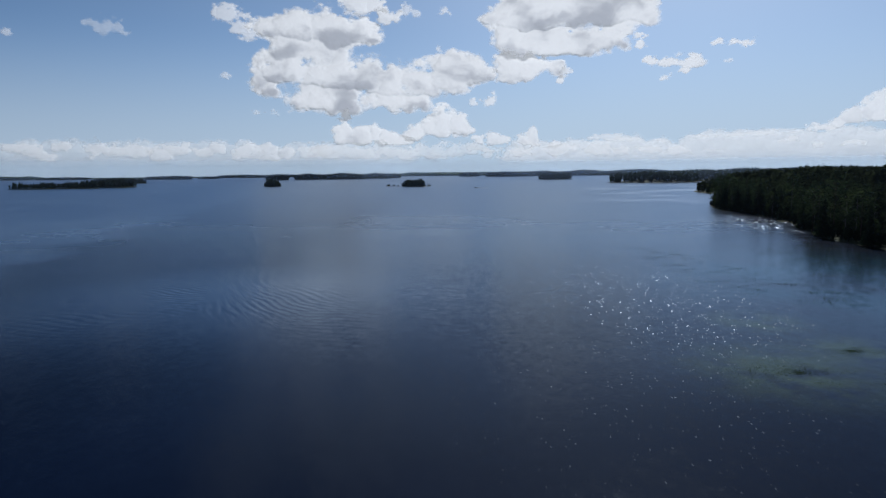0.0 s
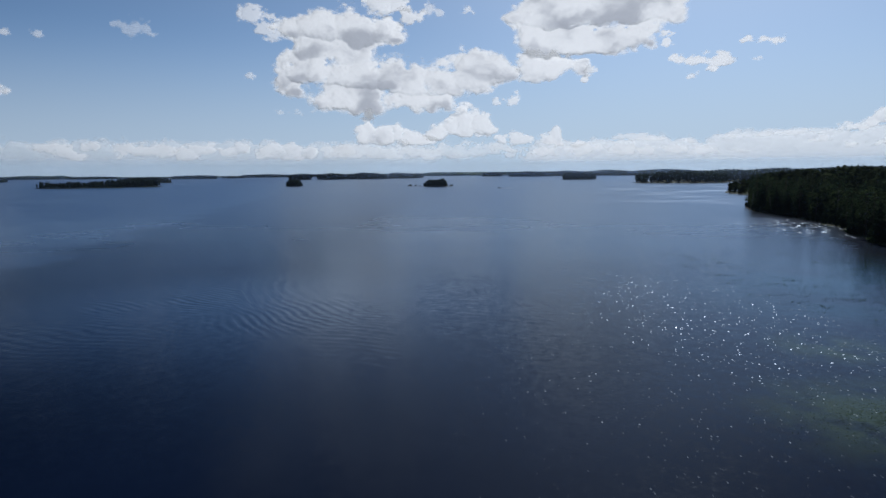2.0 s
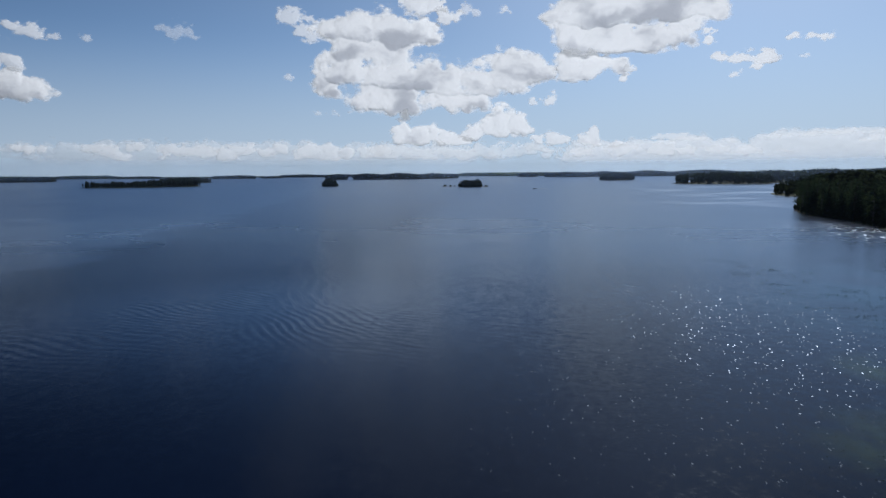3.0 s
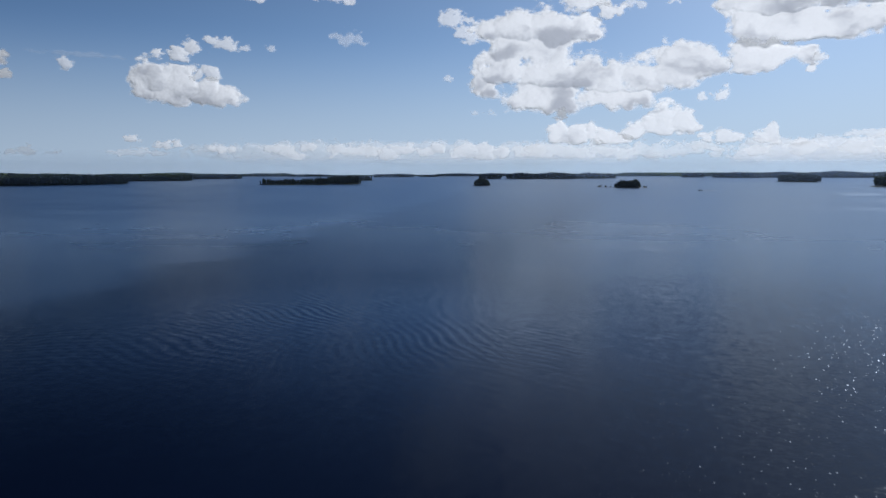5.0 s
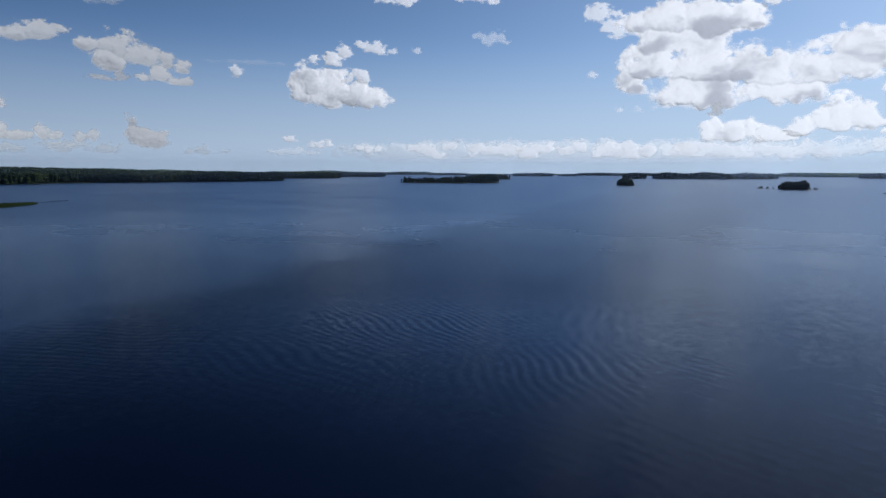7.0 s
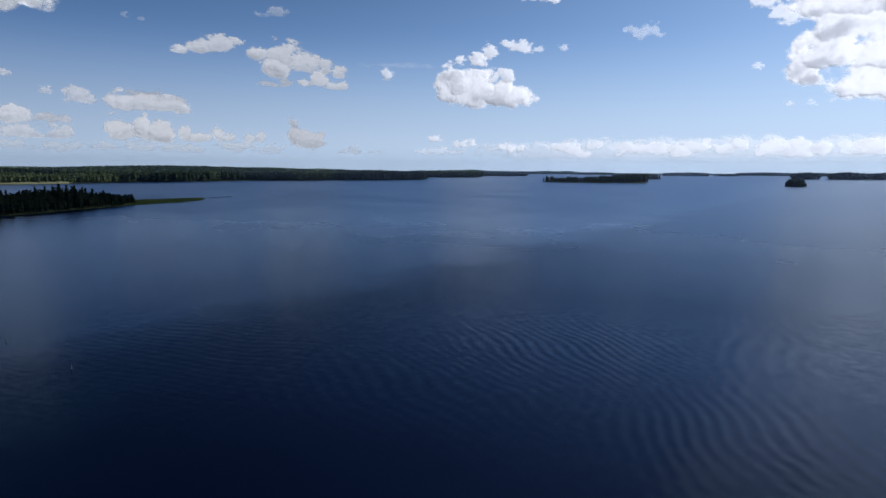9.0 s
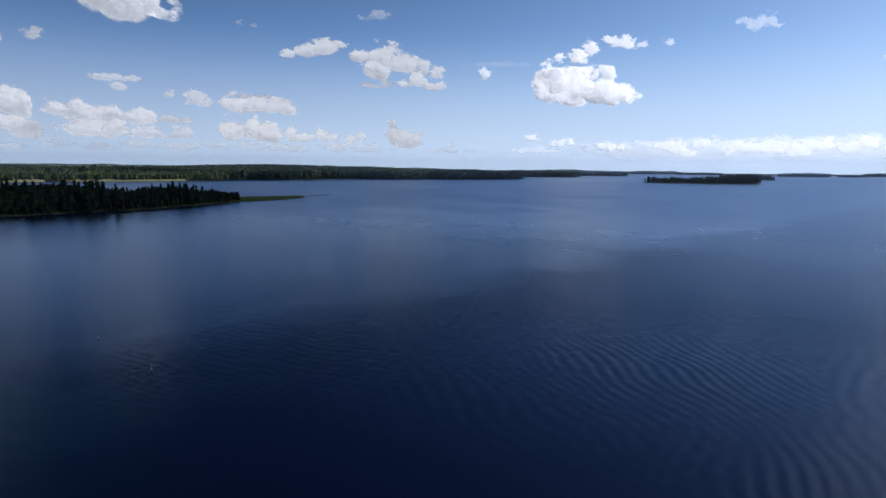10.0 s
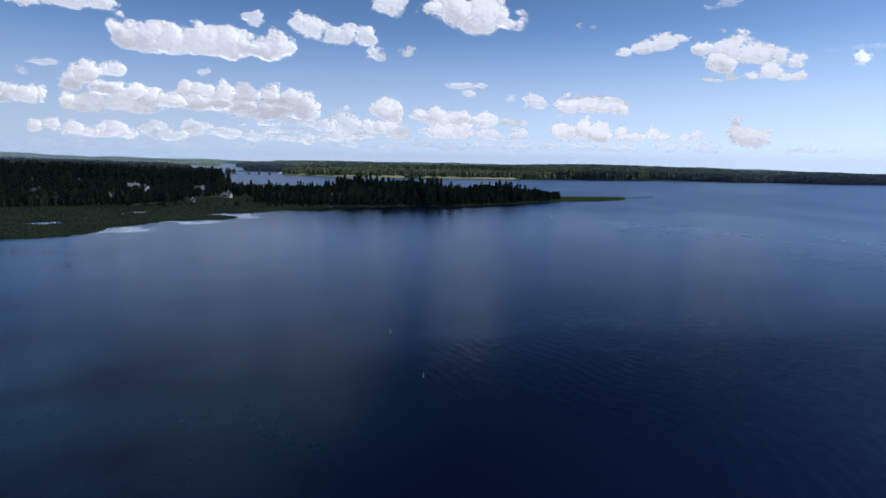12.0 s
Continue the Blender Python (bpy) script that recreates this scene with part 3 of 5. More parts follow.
WEST_SHORE = [(-1230, 60, 150, 5), (-1340, 250, 240, 7), (-1420, 480, 240, 8), (-1480, 680, 240, 8), (-1405, 830, 205, 8), (-1330, 1010, 172, 6), (-1290, 1100, 125, 4),
              (-1560, 1600, 140, 5), (-1780, 2150, 135, 4), (-1700, 40, 290, 7), (-2300, 0, 390, 10), (-2200, 900, 650, 16)]
CAUSEWAY = [(-1180, -176, 13, 1), (-1192, -204, 15, 1), (-1206, -236, 18, 1)]
HOME = [(-485, -165, 165, 4), (-455, -30, 74, 1.5), (-445, 60, 66, 2), (-446, 116, 50, 2), (-466, 160, 42, 2), (-482, 194, 22, 1),
        (-640, -265, 190, 4), (-850, -360, 230, 5), (-1250, -580, 310, 5), (-1900, -1000, 480, 6)]
MARSH = [(-300, -70, 62, 0), (-330, -25, 34, 0), (-345, 0, 26, 0), (-372, 26, 24, 0), (-265, -60, 30, 0), (-246, -48, 28, 0), (-303, -6, 13, 0), (-302, 8, 7, 0), (-396, -12, 34, 2.2),
         (-272, -48, -7, 0), (-258, -59, -5, 0), (-320, 6, -7, 0), (-318, 17, -10, 0), (-328, 29, -10, 0)]

land(CAPE, "wooded cape with a stony shore", M_FLOOR, 6.0)
land(CAUSEWAY, "low wooded bank at the bridge", M_FLOOR, 4.0, 3)
land(LAND_EAST, "wooded shore beyond the cape", M_FLOOR, 14.0)
land(ISLE_EAST, "small wooded island", M_FLOOR, 7.0, 8, "island")
land(FAR_EAST, "far wooded shore", M_FLOOR, 24.0)
land(FAR_SHORE, "far low wooded shore", M_FLOOR, 16.0, 10)
land(ISLE_SMALL, "little round wooded island", M_FLOOR, 2.0, 3, "island")
land(ISLE_MID, "little wooded island with a stony rim", M_SAND, 2.0, 4, "island")
land(ISLE_TAIL, "row of skerries with low trees", M_SAND, 1.2, 2, "skerry")
land(ISLE_LONG, "long wooded island", M_FLOOR, 5.0, 8, "island")
land(ISLE_BACK, "wooded island behind the long one", M_FLOOR, 9.0, 10, "island")
for group in (FAR_WEST_A, FAR_WEST_B, FAR_WEST_C, FAR_WEST_D):
    land(group, "low far wooded island", M_FLOOR, 16.0, 12, "island")
land(WEST_SHORE, "wooded far shore with a pale strip of grass", M_FLOOR, 22.0, 16)
land(HOME, "wooded headland with cottages", M_FLOOR, 8.0)
land(MARSH, "green marsh meadow at the water's edge", M_MARSH, 2.5, 9.0, "ground")


# ---- houses stand in small clearings ----
CLEARINGS = [(-421, -14, 13), (-396, -12, 26), (-406, 38, 9), (-422, 15, 8), (-458, -39, 9), (-479, -90, 10), (-465, -78, 8), (-511, -138, 11), (-496, -170, 12), (-410, -117, 10), (-400, -74, 8), (-570, -147, 10), (-425, -53, 9)]


def in_clearing(x, y):
    hit = np.zeros(np.shape(x), bool)
    for cx, cy, r in CLEARINGS:
        # open towards the lake
        hit |= (np.hypot(x - cx, y - cy) < r) | ((np.abs(y - cy - 0.12 * (x - cx)) < r * 0.55) & (x > cx) & (x < cx + 9))
    return hit


def tall(n, seed, low, high):
    return np.random.default_rng(seed).uniform(low, high, n)


# right-hand cape: front trees one by one, the rest in bulk
def plant(name, spots, heights, group, label, seed):
    """Copies of a few model trees on the given spots."""
    rng = random.Random(seed)
    models = [build_tree(name, h, seed + i) for i, h in enumerate(heights)]
    used = set()
    for x, y, z, *low in spots:
        i = rng.randrange(len(models))
        s = rng.uniform(0.6, 1.15) * (low[0] if low else 1)
        m = pose(x, y, z - 0.1, 0, 0, rng.uniform(0, 360))
        if i not in used:
            used.add(i)
            ob = models[i]
            ob.matrix_world = m
        else:
            models[i].scale = (1, 1, 1)
            ob = copy_thing(models[i], m)
        ob.scale = (s, s, s)
        tagged(ob, label, "tree", group)
    for i, ob in enumerate(models):
        if i not in used:
            for o in list(ob.children_recursive) + [ob]:
                bpy.data.objects.remove(o)


def front(circles, spacing, wobble, seed, depth, box, hole=None):
    x, y, z, d = scatter(circles, spacing, wobble, seed, 0.2, hole)
    near = (d < depth) & (x > box[0]) & (x < box[1]) & (y > box[2]) & (y < box[3])
    return x, y, z, d, near


x, y, z, d, near = front(CAPE, 5.6, 14, 11, 22, (100, 215, 140, 450))
ids = np.flatnonzero(near)
kinds = np.random.default_rng(3).choice(3, len(ids), p=(0.5, 0.22, 0.28))
for k, (name, hs, words) in enumerate((("spruce_tree", (19, 16, 21), "dark green spruce tree on the shore"), ("pine_tree", (20, 18), "pine tree with a bare trunk and high crown"),
                                       ("birch_tree", (14, 12, 16), "leafy light green birch tree on the shore"))):
    plant(name, [(x[i], y[i], z[i]) for i in ids[kinds == k]], hs, "trees along the cape", words, 40 + k * 10)
rest = ~near & (y > 60) & (x < 760) & (np.hypot(x, y) < 640)
rest &= ~((x > 330) & (y < 330)) & ~((x > 460) & (y < 430))
woods(x[rest], y[rest], z[rest], tall(rest.sum(), 4, 9, 21) * (0.52 + 0.56 * fractal(x[rest] / 55.0, y[rest] / 55.0, 2)), tree_kinds(rest.sum(), 5, (0.55, 0.25, 0.2)), 62, M_CAPE, "dense mixed forest covering the cape", 6)
x, y, z, d = scatter(CAPE, 7.0, 14, 12, 1.0)
rest = (np.hypot(x, y) >= 640) & (x < 1000)
woods(x[rest], y[rest], z[rest], tall(rest.sum(), 7, 13, 20) * np.clip(0.5 + d[rest] / 90, 0.5, 1), tree_kinds(rest.sum(), 8, (0.5, 0.3, 0.2)), 26, M_CAPE, "dense forest on the far part of the cape", 9, 1.25)

# headland with the cottages: the trees grow lower towards its tip
def lower(x, y):
    tip = np.interp(y, (-90, -45, -12, 22, 44, 62, 112, 138, 165, 192, 214), (0.9, 0.85, 0.62, 0.58, 0.62, 0.82, 0.78, 0.5, 0.7, 0.5, 0.25))
    back = np.interp(x, (-520, -450), (0.45, 1.0)) * (np.abs(y) < 50) + (np.abs(y) >= 50)      # scrub on the low neck behind the shore
    tip = tip * back
    gardens = np.clip(1 - np.hypot((x + 425) / 110, (y + 95) / 90) ** 4, 0, 1)
    return tip * (1 - 0.52 * gardens)


x, y, z, d, near = front(HOME, 5.4, 14, 21, 30, (-430, -300, -120, 240), in_clearing)
ids = np.flatnonzero(near)[:170]
kinds = np.random.default_rng(23).choice(3, len(ids), p=(0.3, 0.25, 0.45))
for k, (name, hs, words) in enumerate((("spruce_tree", (14, 12, 16), "dark spruce tree on the headland"), ("pine_tree", (14, 12), "dark pine tree on the headland"),
                                       ("birch_tree", (11, 9), "leafy birch tree near the cottages"))):
    plant(name, [(x[i], y[i], z[i], lower(x[i], y[i])) for i in ids[kinds == k]], hs, "trees on the headland", words, 80 + k * 10)
single = np.zeros(len(x), bool)
single[ids] = True
rest = ~single & (x > -720) & (y > -330)
kinds = tree_kinds(rest.sum(), 25, (0.36, 0.2, 0.44))
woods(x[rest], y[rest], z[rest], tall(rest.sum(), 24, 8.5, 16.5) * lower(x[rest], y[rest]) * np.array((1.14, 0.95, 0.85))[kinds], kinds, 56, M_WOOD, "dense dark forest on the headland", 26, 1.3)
x, y, z, d = scatter(HOME, 11.0, 14, 22)
rest = ((x <= -720) | (y <= -330)) & (x > -2100)
woods(x[rest], y[rest], z[rest], tall(rest.sum(), 27, 9, 13), tree_kinds(rest.sum(), 28, (0.5, 0.3, 0.2)), 18, M_WOOD, "forest stretching inland from the headland", 29, 1.6)

# bushes along the shores
for circles, box, seed, hole, deep, grown in ((CAPE, (90, 240, 120, 460), 601, None, 13, 4.5), (HOME, (-520, -290, -190, 250), 602, lambda x, y: np.hypot(x + 404, y + 12) < 24, 26, 6.5)):
    x, y, z, d = scatter(circles, 2.6 if deep < 20 else 3.2, 14, seed, -0.4, hole)
    ok = (d < deep) & (x > box[0]) & (x < box[1]) & (y > box[2]) & (y < box[3])
    woods(x[ok], y[ok], z[ok], tall(ok.sum(), seed + 5, 1.5, grown), np.full(ok.sum(), 2), 34, M_WOOD, "low alder and willow bushes along the shore", seed + 9, 1.25, "shore_bushes")

# islands and far shores
for i, (circles, spacing, wobble, low, high, sprays, width, words, reach) in enumerate((
        (ISLE_SMALL, 3.0, 3, 9, 15, 44, 1.5, "dark trees of the little round island", None),
        (ISLE_MID, 3.0, 4, 8, 12.5, 44, 1.5, "dark trees of the little stony island", None),
        (CAUSEWAY, 4.6, 3, 5, 10, 34, 1.4, "dark trees on the bank at the bridge", None),
        (ISLE_TAIL, 2.4, 2, 2.5, 4.5, 34, 1.6, "low bushes on the skerries", None),
        (ISLE_LONG, 5.6, 8, 11, 16, 34, 1.25, "dark trees covering the long island", None),
        (ISLE_BACK, 8.0, 10, 10, 13, 26, 1.4, "dark trees of the island behind", None),
        (ISLE_EAST, 7.0, 8, 13, 17, 26, 1.3, "dark trees of a small island", None),
        (LAND_EAST, 12.0, 14, 13, 18, 20, 1.5, "forest on the shore beyond the cape", 1500),
        (WEST_SHORE, 13.5, 16, 13, 18, 20, 1.5, "forest along the far shore", 2700))):
    x, y, z, d = scatter(circles, spacing, wobble, 300 + i, 1.0 if spacing < 5 else 3.0)
    if reach:
        ok = (np.abs(x) < reach) & (x > -reach)
        x, y, z = x[ok], y[ok], z[ok]
    if circles is WEST_SHORE:
        fx, fy, fz, fd = scatter(circles, 6.2, wobble, 340, 1.0)
        ok = (fd < 42) & (fx > -2000) & (fx < -900)
        x, y, z = (np.concatenate(q) for q in ((x, fx[ok]), (y, fy[ok]), (z, fz[ok])))
    crown = tall(len(x), 330 + i, low, high)
    if spacing < 8.5:        # wind-clipped edges, taller in the middle and in stands
        if circles is ISLE_LONG:
            crown *= np.interp(x, (-800, -700, -664), (0.66, 0.72, 1.0))
        crown *= np.clip(0.55 + 0.05 * d, 0.5, 1.0) * (0.72 + 0.5 * fractal(x / 28.0, y / 28.0, 2))
    # birch woods by the inlet take a paler leaf colour to look sunlit
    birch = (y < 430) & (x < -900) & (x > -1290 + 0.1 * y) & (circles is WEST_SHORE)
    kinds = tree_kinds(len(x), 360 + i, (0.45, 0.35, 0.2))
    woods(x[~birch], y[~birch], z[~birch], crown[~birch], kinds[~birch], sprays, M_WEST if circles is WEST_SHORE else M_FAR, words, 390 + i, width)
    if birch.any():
        woods(x[birch], y[birch], z[birch], crown[birch] * 0.72, tree_kinds(birch.sum(), 370, (0.3, 0.2, 0.5)), sprays + 10, M_SUNLIT_BIRCH, "sunlit birch and pine woods beyond the inlet", 398, width * 0.85)
for i, (circles, low, high) in enumerate(((FAR_EAST, 14, 18), (FAR_SHORE, 14, 18), (FAR_WEST_A, 11, 14), (FAR_WEST_B, 9, 11), (FAR_WEST_C, 12, 15), (FAR_WEST_D, 9, 12))):
    x, y, z, d = scatter(circles, 11.0, 12, 420 + i, 3.0)
    woods(x, y, z, tall(len(x), 450 + i, low, high), tree_kinds(len(x), 480 + i, (0.4, 0.4, 0.2)), 14, M_FAR, "woods on a far low shore", 510 + i, 1.9)


# ---- far hills round the lake: ridges with a broken tree line ----
def ridge(a0, a1, r, depth, height, label, seed, low=0.0):
    """A wooded ridge seen far off, between two bearings (degrees to the left of +y)."""
    n = int((a1 - a0) / 0.05)
    a = np.radians(np.linspace(a0, a1, n))
    taper = np.clip(np.minimum(np.arange(n), np.arange(n)[::-1]) / (0.04 * n + 4), 0, 1) ** 0.6
    hill = fractal(np.degrees(a) * 0.16 + seed, np.full(n, seed * 3.7), 4)
    crest = (low + height * np.clip((hill - 0.22) * 1.8, 0, 1.3)) * taper
    rng = np.random.default_rng(seed)
    rows = []
    for f, k in ((0.0, 0.0), (0.03, 0.35), (0.35, 0.75), (0.7, 0.97), (1.0, 1.0)):
        jag = rng.uniform(-1.6, 1.6, n) * (k > 0) * taper
        tree = (6.0 if r > 4000 else 11.0) * (k > 0) * taper
        rr = r + depth * f + rng.uniform(-6, 6, n)
        rows.append(np.stack([-np.sin(a) * rr, np.cos(a) * rr, crest * k + tree * (0.9 if k < 0.5 else 1.0) + jag - (k == 0) * 0.5], -1))
    verts = np.concatenate(rows)
    i = np.arange(len(verts)).reshape(len(rows), n)
    faces = np.stack([i[:-1, :-1], i[:-1, 1:], i[1:, 1:], i[1:, :-1]], -1).reshape(-1, 4)
    return tagged(new("backdrop_hills", mesh_from("backdrop_hills", verts, faces, M_HILLS)), label, "hills", kind="structure")


ridge(-48, 5.2, 4250, 350, 17, "low blue-green wooded hills on the horizon", 3, 4)
ridge(2.0, 14, 4500, 250, 12, "low wooded hills on the horizon", 4, 3)
ridge(13, 34, 4600, 200, 4, "very low wooded shore on the horizon", 5, 0)
ridge(32, 60, 4350, 350, 20, "low wooded hills on the horizon", 6, 6)
ridge(56, 98.8, 2900, 900, 14, "wooded hills behind the far shore", 7, 8)
ridge(97.2, 104.5, 3980, 420, 18, "wooded hills closing the inlet", 9, 6)
ridge(101.4, 135, 2500, 1500, 21, "wooded hills behind the headland", 8, 6)


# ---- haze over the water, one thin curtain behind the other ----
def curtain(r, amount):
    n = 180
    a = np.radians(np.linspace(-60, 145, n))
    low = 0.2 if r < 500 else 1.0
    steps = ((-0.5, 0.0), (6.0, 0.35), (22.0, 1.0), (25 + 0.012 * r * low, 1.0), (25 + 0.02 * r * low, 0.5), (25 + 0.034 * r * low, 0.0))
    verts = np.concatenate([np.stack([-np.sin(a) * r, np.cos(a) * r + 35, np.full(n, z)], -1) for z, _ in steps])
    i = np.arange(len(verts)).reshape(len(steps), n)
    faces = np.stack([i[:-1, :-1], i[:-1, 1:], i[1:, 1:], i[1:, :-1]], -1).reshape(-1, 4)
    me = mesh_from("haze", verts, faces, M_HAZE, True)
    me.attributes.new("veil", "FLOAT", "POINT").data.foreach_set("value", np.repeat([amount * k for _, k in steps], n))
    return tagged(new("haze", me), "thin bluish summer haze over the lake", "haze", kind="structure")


# sheets added to pale the far shores; the nearest lifts the near darks
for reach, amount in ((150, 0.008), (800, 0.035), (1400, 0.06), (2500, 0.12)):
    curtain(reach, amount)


# ---- clouds: heaps of vapour far off ----
def domes(x, y):
    """Rounded heaps side by side, with clefts between them."""
    xi, yi = np.floor(x).astype(int), np.floor(y).astype(int)
    best = np.full(np.shape(x), 9.0)
    for dx in (-1, 0, 1):
        for dy in (-1, 0, 1):
            u, v = (xi + dx) % 256, (yi + dy) % 256
            px, py = xi + dx + TABLE[u, v], yi + dy + TABLE[v, (u + 91) % 256]
            best = np.minimum(best, (x - px) ** 2 + (y - py) ** 2)
    return np.clip(1 - best, 0, 1)


def smooth(f, low, high):
    f = np.clip((f - low) / (high - low), 0, 1)
    return f * f * (3 - 2 * f)


cloud_count = 0


def cumulus(body, wisp, dark, puffs):
    """A cloud of heaped puffs: bearing, top, foot and half width of each, in degrees. wisp: how torn its rim is; dark:
    how much grey shade is painted into its foot and dense middle.
    """
    global cloud_count
    cloud_count += 1
    seed = 3.0 + 7.31 * cloud_count
    P = np.array(puffs)
    a, top, foot, wide = P.T
    tall_ = top - foot
    each = np.minimum(wide, tall_ * 0.55)
    R = float(np.average(each, weights=each))
    pad = 0.45 * R + 0.15
    a0, a1, e0, e1 = (a - wide).min() - pad, (a + wide).max() + pad, max(foot.min() - pad, 0.3), top.max() + pad
    step = 0.05 if top.max() < 20 else 0.2
    na, ne = int((a1 - a0) / step) + 2, int((e1 - e0) / step) + 2
    A, E = np.meshgrid(np.linspace(a0, a1, na), np.linspace(e0, e1, ne))
    f = 0.75 / R
    wa = A + (fractal(A * f + seed, E * f * 1.2, 4) - 0.5) * 1.1 * R
    we = E + (fractal(A * f, E * f * 1.2 + seed, 4) - 0.5) * 0.7 * R
    best, domed, low = [], [], []
    for ca, t, b, w, r in zip(a, top, foot, wide, each):
        mid = b + 0.38 * (t - b)
        v = (we - mid) / np.where(we < mid, 0.38, 0.62) / (t - b)
        q = ((wa - ca) / w) ** 2 + np.abs(v) ** np.where(v < 0, 2.6, 2.0)
        best.append((1 - np.sqrt(q)) * r)
        domed.append(r * np.clip(1 - q, 0, 1) ** 0.8)
        low.append(np.clip((t - we) / (t - b), 0, 1))
    best, domed, low = np.array(best), np.array(domed), np.array(low)
    k = (0.16 if R < 0.9 else 0.24) * R
    s = k * np.log(np.exp(np.clip(best / k, -40, 40)).sum(0))
    heaps = 0.5 * domes(wa * 0.7 * f + seed, we * 0.95 * f) + 0.3 * domes(A * 1.7 * f, E * 2.2 * f + seed) + 0.2 * domes(A * 3.9 * f + 2 * seed, E * 4.6 * f)
    torn = fractal(A * 0.9 * f + seed, E * 1.5 * f + 9, 6, 0.58) - 0.5
    rim = 1.0 - 0.55 * smooth(s / R, 0.2, 0.9)
    middle = np.average(P[:, :2], axis=0, weights=each)
    backlit = middle[0] < 50
    share = np.exp((domed - domed.max(0)) / (0.10 * R))
    share /= share.sum(0)
    depth = (share * low).sum(0)
    even = 0.0 if backlit else 0.8 * smooth(depth, 0.55, 0.95)      # level feet
    d = s - 0.05 * R + R * rim * (1 - even) * (0.85 * (heaps - 0.62) + 2.3 * wisp * torn)
    # relief of the heaps, and grey shade painted into the feet and dense middles
    lump = (share * domed).sum(0) + R * smooth(d / R, 0.0, 0.5) * ((0.5 if backlit else 0.62) * heaps + 0.3 * fractal(wa * f, we * f + 40, 3))
    if not backlit:
        lump = lump - 0.9 * R * smooth(depth, 0.4, 1.0)      # the feet are hollow
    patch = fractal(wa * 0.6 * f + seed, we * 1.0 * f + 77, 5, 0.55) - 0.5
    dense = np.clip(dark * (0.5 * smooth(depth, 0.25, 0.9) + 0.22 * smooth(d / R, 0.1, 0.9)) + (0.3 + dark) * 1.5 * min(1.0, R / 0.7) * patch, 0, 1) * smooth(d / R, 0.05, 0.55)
    # towards the sun they hang over, away from it they lean back, so that none stands in another's light
    lean, turned = (-0.5, 0.0) if backlit else (np.interp(middle[0], (65, 100), (0.6, 0.12)), np.interp(middle[0], (50, 65, 85, 100), (1.5, 1.4, 0.4, -0.5)))
    far = 4590 - 30 * middle[1] if backlit else 4230 + 44 * middle[1]
    if dark == 0:
        lean, turned, far = 0.0, 0.0, 4790
    elif 38 < middle[0] < 75 and middle[1] < 4.2:
        far = 4740 if middle[0] < 58 else 3600
    swing = 17.0 if backlit else -66.0
    r = far - 0.6 * (cloud_count % 40) + lean * np.radians(E - middle[1]) * 4500 - turned * np.radians(A - middle[0]) * 4500 + lump * swing
    ar, er = np.radians(A), np.radians(E)
    verts = np.stack([-np.sin(ar) * np.cos(er) * r, np.cos(ar) * np.cos(er) * r + 35, np.sin(er) * r + 25], -1).reshape(-1, 3)
    i = np.arange(na * ne).reshape(ne, na)
    faces = np.stack([i[1:, :-1], i[1:, 1:], i[:-1, 1:], i[:-1, :-1]], -1).reshape(-1, 4)
    flat = d.ravel()
    melt = smooth(E, 0.25, 1.6).ravel()      # the lowest feet melt into the haze
    soft = 0.07 + 0.24 * R * (0.6 + wisp) * np.where(depth > 0.5, 1.5, 1.0).ravel()
    faces = faces[(flat[faces] > -0.02).any(1)]
    used = np.unique(faces)
    remap = np.zeros(len(verts), int)
    remap[used] = np.arange(len(used))
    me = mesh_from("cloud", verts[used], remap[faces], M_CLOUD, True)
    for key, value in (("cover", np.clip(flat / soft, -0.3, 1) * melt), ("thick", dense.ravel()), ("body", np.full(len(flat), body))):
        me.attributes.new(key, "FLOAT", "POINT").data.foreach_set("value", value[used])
    size = "large" if len(puffs) > 6 else "small" if len(puffs) < 3 else "broad"
    look_of = "smooth veil of white haze" if dark == 0 else "white cumulus cloud with grey shaded folds" if body > 0.75 else "thin hazy white cloud"
    return tagged(new("cloud", me), f"{size} {look_of} in the sky", "cloud", "clouds in the sky")


cumulus(1.00, 0.50, 1.00, [(15.4, 13.25, 11.35, 1.99), (12.7, 14.19, 10.99, 2.18), (10.0, 14.11, 10.79, 2.47), (7.7, 13.54, 11.31, 1.70), (6.4, 12.55, 11.33, 1.01), (13.5, 11.98, 9.56, 2.03), (11.1, 11.79, 9.35, 2.46), (9.2, 11.19, 9.48, 1.49), (13.1, 10.33, 7.87, 2.04), (14.7, 10.28, 7.73, 1.54), (10.7, 10.02, 7.58, 1.78), (9.0, 10.15, 7.11, 2.10), (6.9, 9.90, 6.98, 2.28), (4.6, 9.73, 6.79, 2.14), (2.0, 9.82, 6.69, 2.15), (-0.4, 9.91, 6.97, 1.75), (-2.5, 10.74, 7.83, 2.15), (-1.0, 10.67, 7.75, 1.64), (9.0, 7.84, 5.09, 2.61), (11.3, 7.42, 5.37, 2.08), (13.2, 7.29, 5.54, 1.66), (5.2, 7.48, 5.30, 2.97), (2.0, 7.28, 5.39, 2.16), (15.2, 8.19, 6.28, 1.25), (16.1, 9.67, 7.22, 1.04)])
cumulus(0.75, 1.20, 0.30, [(18.6, 14.20, 12.53, 0.91), (17.5, 13.22, 11.70, 1.02), (19.3, 13.71, 12.57, 0.54), (16.8, 12.28, 11.28, 0.75)])
cumulus(0.95, 0.90, 0.50, [(7.3, 15.54, 13.64, 1.30), (6.0, 15.30, 13.76, 1.20)])
cumulus(0.95, 0.80, 0.50, [(5.0, 14.59, 12.94, 0.91), (4.1, 14.15, 13.04, 0.61)])
